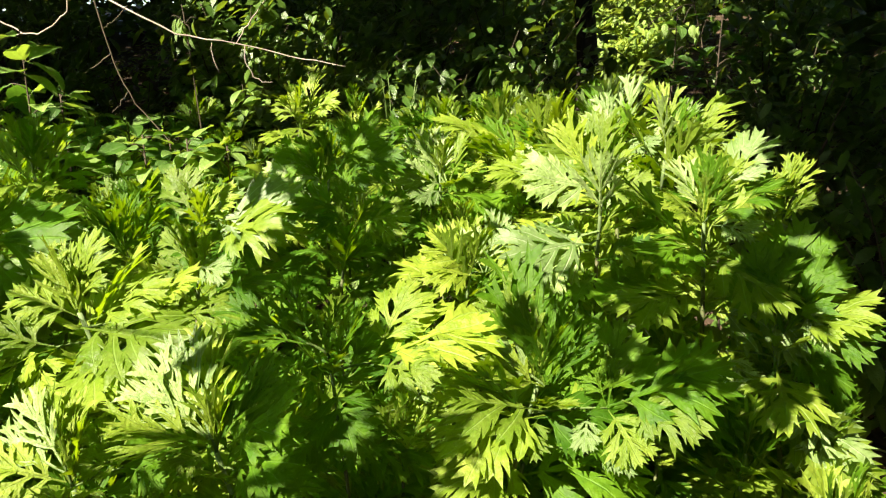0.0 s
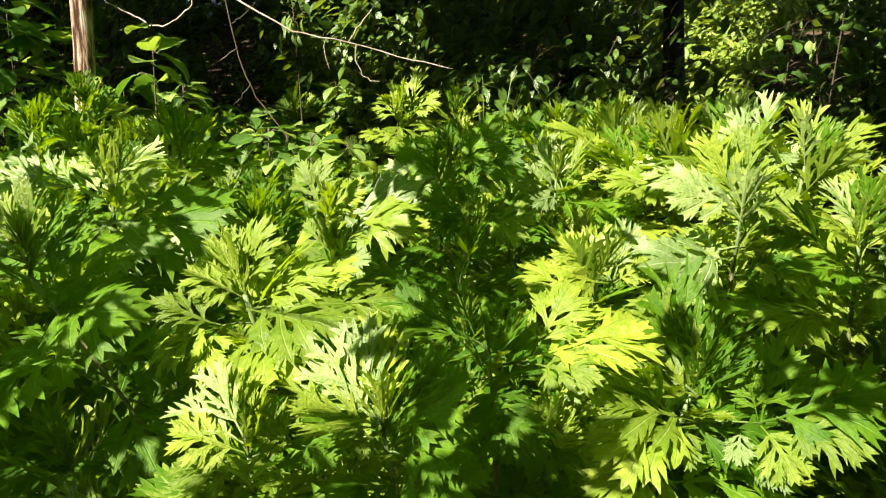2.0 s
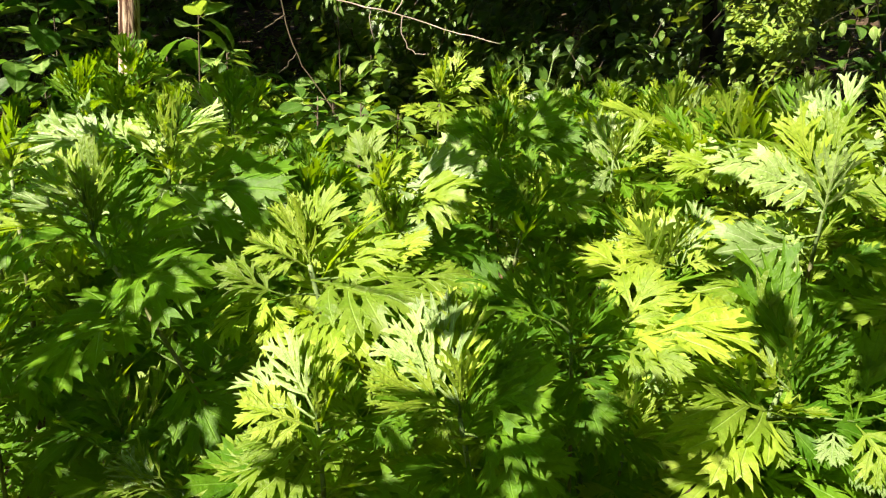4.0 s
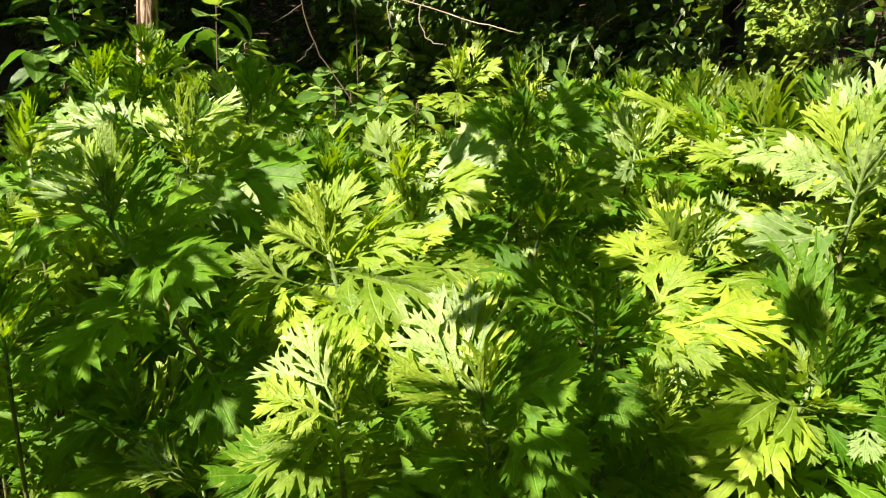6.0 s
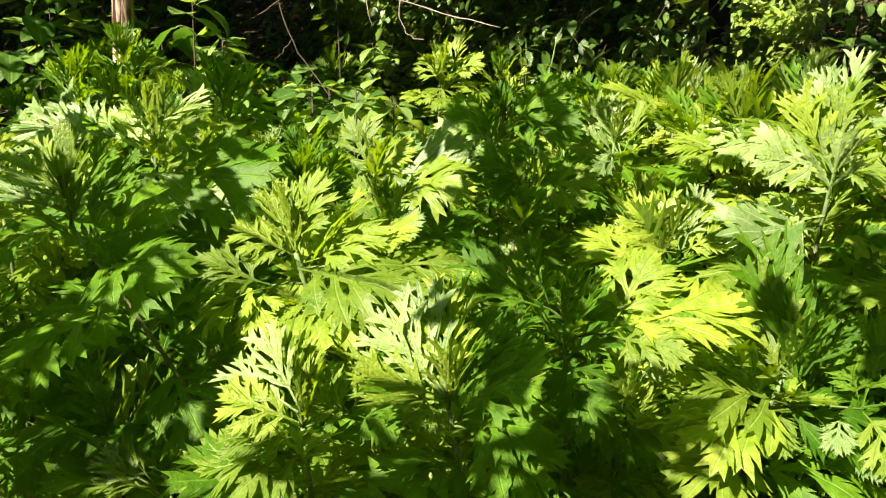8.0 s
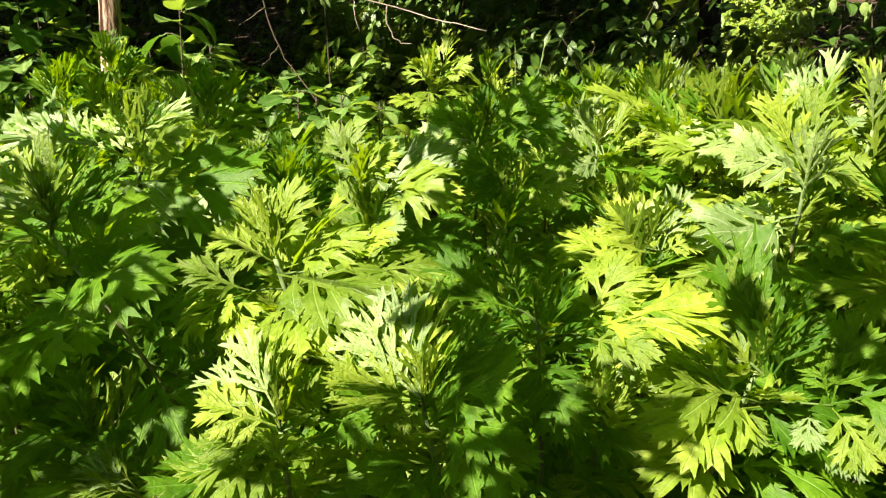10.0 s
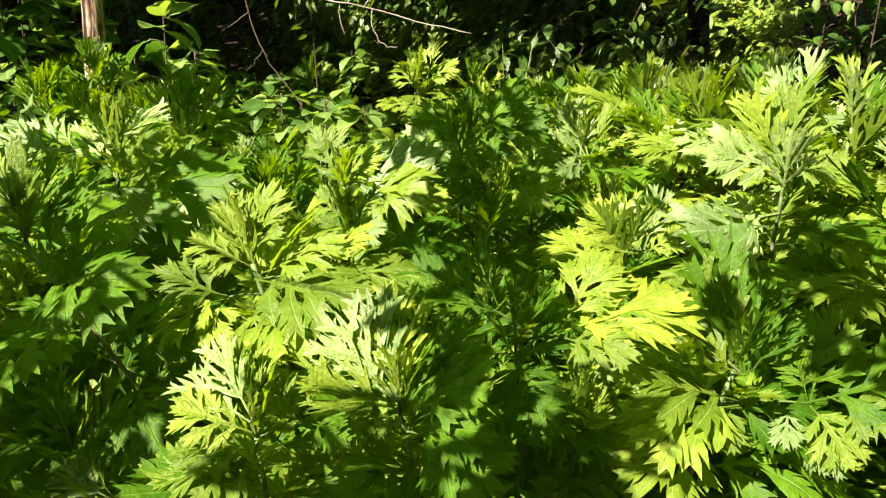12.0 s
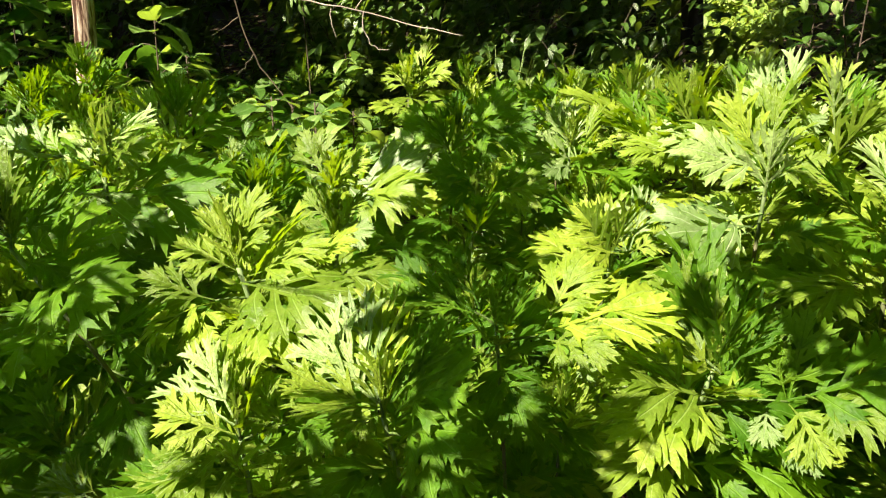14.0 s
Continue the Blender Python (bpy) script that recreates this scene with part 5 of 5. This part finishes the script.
def low_boughs():
    """Unseen leaves on the sun's side of the patch, added so that their shadows fall on it leaf by leaf."""
    rng = np.random.default_rng(12)
    at, size = [], []
    for k in range(26000):
        x, y, s, h = rng.uniform(-2.4, 0.8), rng.uniform(0.2, 3.4), rng.uniform(0.04, 0.075), rng.uniform(0.5, 0.8)
        if y > 1.5:
            h += 0.35
        if shade_density(x, y, s) > 0.5:
            at.append((x + SUN.x * h / SUN.z, y + SUN.y * h / SUN.z, 1.0 + h))
            size.append(s)
    return np.array(at), np.array(size), rng


places, sizes, crown_rng = crowns()
bough_places, bough_sizes, bough_rng = low_boughs()
trunk_xy = np.array([(t[0], t[1]) for t in TREES])
nearest = np.argmin(((places[:, None, :2] - trunk_xy[None]) ** 2).sum(2), 1)
for i, (x, y, r, lean, bark, label) in enumerate(TREES):
    root = new("tree")
    root.location = (x, y, ground_height(x, y))
    tagged(root, label, "tree", "woodland trees")
    part("trunk", mesh_from("trunk", *trunk_mesh(r, 7.5, (lean, 0.0), i), bark), root)
    mine = nearest == i
    if mine.any():
        pl = places[mine] - np.array(root.location)
        v, f = scatter(CLUMP, pl, crown_rng, sizes[mine], (-0.5, 0.5))
        part("crown", mesh_from("crown", v, f, CROWN, smooth=False), root)
    if label.endswith("overhang the plants"):
        # leaves added above the view only to cast shade
        v, f = scatter(OVAL_SMALL, bough_places - np.array(root.location), bough_rng, bough_sizes, (-0.7, 0.5))
        part("low_boughs", mesh_from("low_boughs", v, f, BOUGH), root)
        for k, (qx, qy, qz) in enumerate([(-1.4, 1.1, 1.95), (-0.9, 0.6, 1.75), (-0.45, 0.15, 1.7), (-1.1, 0.25, 1.75), (-1.8, 1.7, 2.1)]):
            q = Vector((qx, qy, qz)) - root.location
            part("limb", mesh_from("limb", *limb((0.06, 0, 2.0 + 0.15 * k), q, 0.018, 0.001, 0.3, random.Random(90 + k)), bark), root)
    rng = random.Random(50 + i)
    for k in range(6):
        a, z = rng.uniform(0, 6.28), rng.uniform(4.3, 6.8)
        q = (lean * z + 2.6 * math.cos(a), 2.6 * math.sin(a), z + rng.uniform(0.4, 1.2))
        part("limb", mesh_from("limb", *limb((lean * z, 0, z), q, r * 0.35, r * 0.08, 0.3, rng), bark), root)


def shrub(x, y, radius, height, n, leaf, seed, material=SHRUB, label="dark green woodland shrub with small oval leaves"):
    """A shrub: thin stems from one foot, and small leaves in clusters along them."""
    rng = np.random.default_rng(seed)
    r2 = random.Random(seed)
    root = new("shrub")
    root.location = (x, y, ground_height(x, y))
    tagged(root, label, "shrub", "woodland undergrowth")
    pts = []
    stems = 9
    for k in range(stems):
        a = r2.uniform(0, 6.28)
        d = radius * r2.uniform(0.3, 1.0)
        h = height * r2.uniform(0.55, 1.0)
        line = bent((0, 0, -0.04), (0.25 * d * math.cos(a), 0.25 * d * math.sin(a), h * 0.75), (d * math.cos(a), d * math.sin(a), h), 9)
        part("stem", mesh_from("stem", *tube_geometry(line, [0.008 * (1 - 0.1 * i) for i in range(9)], 5), DARK_TWIG), root)
        for j in range(n // stems):
            s = r2.uniform(0.18, 1.0) * 8
            i = min(7, int(s))
            p = line[i].lerp(line[i + 1], s - i)
            g = rng.normal(0, 0.13 * radius, 3) + (0, 0, 0)
            pts.append((p.x + g[0], p.y + g[1], max(0.05, p.z + 0.6 * g[2])))
    v, f = scatter(OVAL_SMALL, pts, rng, rng.uniform(0.7, 1.25, len(pts)) * leaf, (-1.0, 0.15), rng.normal(2.6, 1.1, len(pts)))
    part("foliage", mesh_from("foliage", v, f, material), root)
    return root


rng = random.Random(23)
for i in range(60):
    y = 3.9 + 7.5 * (i / 60) + rng.uniform(-0.3, 0.3)
    x = rng.uniform(-0.62 * y - 0.4, 0.5 * y + 0.8)
    if abs(x - 0.18 * y) < 0.12 * y and y > 4.2:
        continue
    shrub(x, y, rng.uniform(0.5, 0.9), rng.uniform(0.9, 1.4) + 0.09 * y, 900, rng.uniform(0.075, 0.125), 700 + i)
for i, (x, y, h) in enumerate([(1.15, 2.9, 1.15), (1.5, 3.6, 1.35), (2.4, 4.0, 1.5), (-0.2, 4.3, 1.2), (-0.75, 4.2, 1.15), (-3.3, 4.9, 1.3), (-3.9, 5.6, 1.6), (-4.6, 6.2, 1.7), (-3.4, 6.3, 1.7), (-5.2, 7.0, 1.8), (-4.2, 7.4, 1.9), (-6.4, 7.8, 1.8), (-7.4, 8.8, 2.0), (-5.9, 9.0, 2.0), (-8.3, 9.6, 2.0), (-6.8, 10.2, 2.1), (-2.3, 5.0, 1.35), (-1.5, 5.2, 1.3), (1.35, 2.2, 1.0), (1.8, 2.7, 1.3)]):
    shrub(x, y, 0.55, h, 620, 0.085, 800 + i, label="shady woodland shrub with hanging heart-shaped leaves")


# the light leaf colour of these shrubs stands in for strong sun
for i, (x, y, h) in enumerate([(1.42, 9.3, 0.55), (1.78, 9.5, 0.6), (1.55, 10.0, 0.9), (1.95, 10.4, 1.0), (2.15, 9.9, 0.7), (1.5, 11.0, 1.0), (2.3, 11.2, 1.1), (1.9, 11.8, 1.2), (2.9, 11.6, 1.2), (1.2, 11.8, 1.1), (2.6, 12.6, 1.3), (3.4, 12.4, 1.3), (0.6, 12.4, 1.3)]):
    shrub(x, y, 0.7, h, 620, 0.13, 900 + i, SUNLIT_COVER, "sunlit yellow-green woodland shrub")
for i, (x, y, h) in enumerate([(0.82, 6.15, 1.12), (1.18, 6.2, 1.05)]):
    shrub(x, y, 0.4, h, 400, 0.085, 940 + i, SUNLIT_COVER, "low woodland shrub with leaves coloured pale for flecks of sun")


def woods_edge():
    """Low seedlings on the forest floor, and the far woods that close the view."""
    rng = np.random.default_rng(31)
    n = 9000
    pl = np.stack([rng.uniform(-6, 7, n), rng.uniform(4.0, 14, n), np.zeros(n)], 1)
    pl[:, 2] = [ground_height(x, y) + 0.03 + 0.22 * rng.random() ** 2 for x, y, _ in pl]
    v, f = scatter(OVAL_SMALL, pl, rng, rng.uniform(0.05, 0.10, n), (-0.3, 0.5))
    tagged(new("seedlings", mesh_from("seedlings", v, f, SUNLIT_COVER)), "low green seedlings covering the forest floor", "ground cover", kind="stuff")
    n = 90000
    a, r = rng.uniform(0, 6.283, n), rng.uniform(13.0, 19.0, n)
    pl = np.stack([r * np.cos(a), 3 + r * np.sin(a), 0.1 + 8.5 * rng.random(n) ** 1.35], 1)
    pl[:, 2] += 0.17 * np.clip(pl[:, 1] - 4.8, 0, 17)
    v, f = scatter(CLUMP, pl, rng, rng.uniform(0.16, 0.36, n), (-1.0, 1.0))
    tagged(new("far_woods", mesh_from("far_woods", v, f, SHRUB)), "dense dark green woods in the distance", "woods", kind="stuff")


woods_edge()
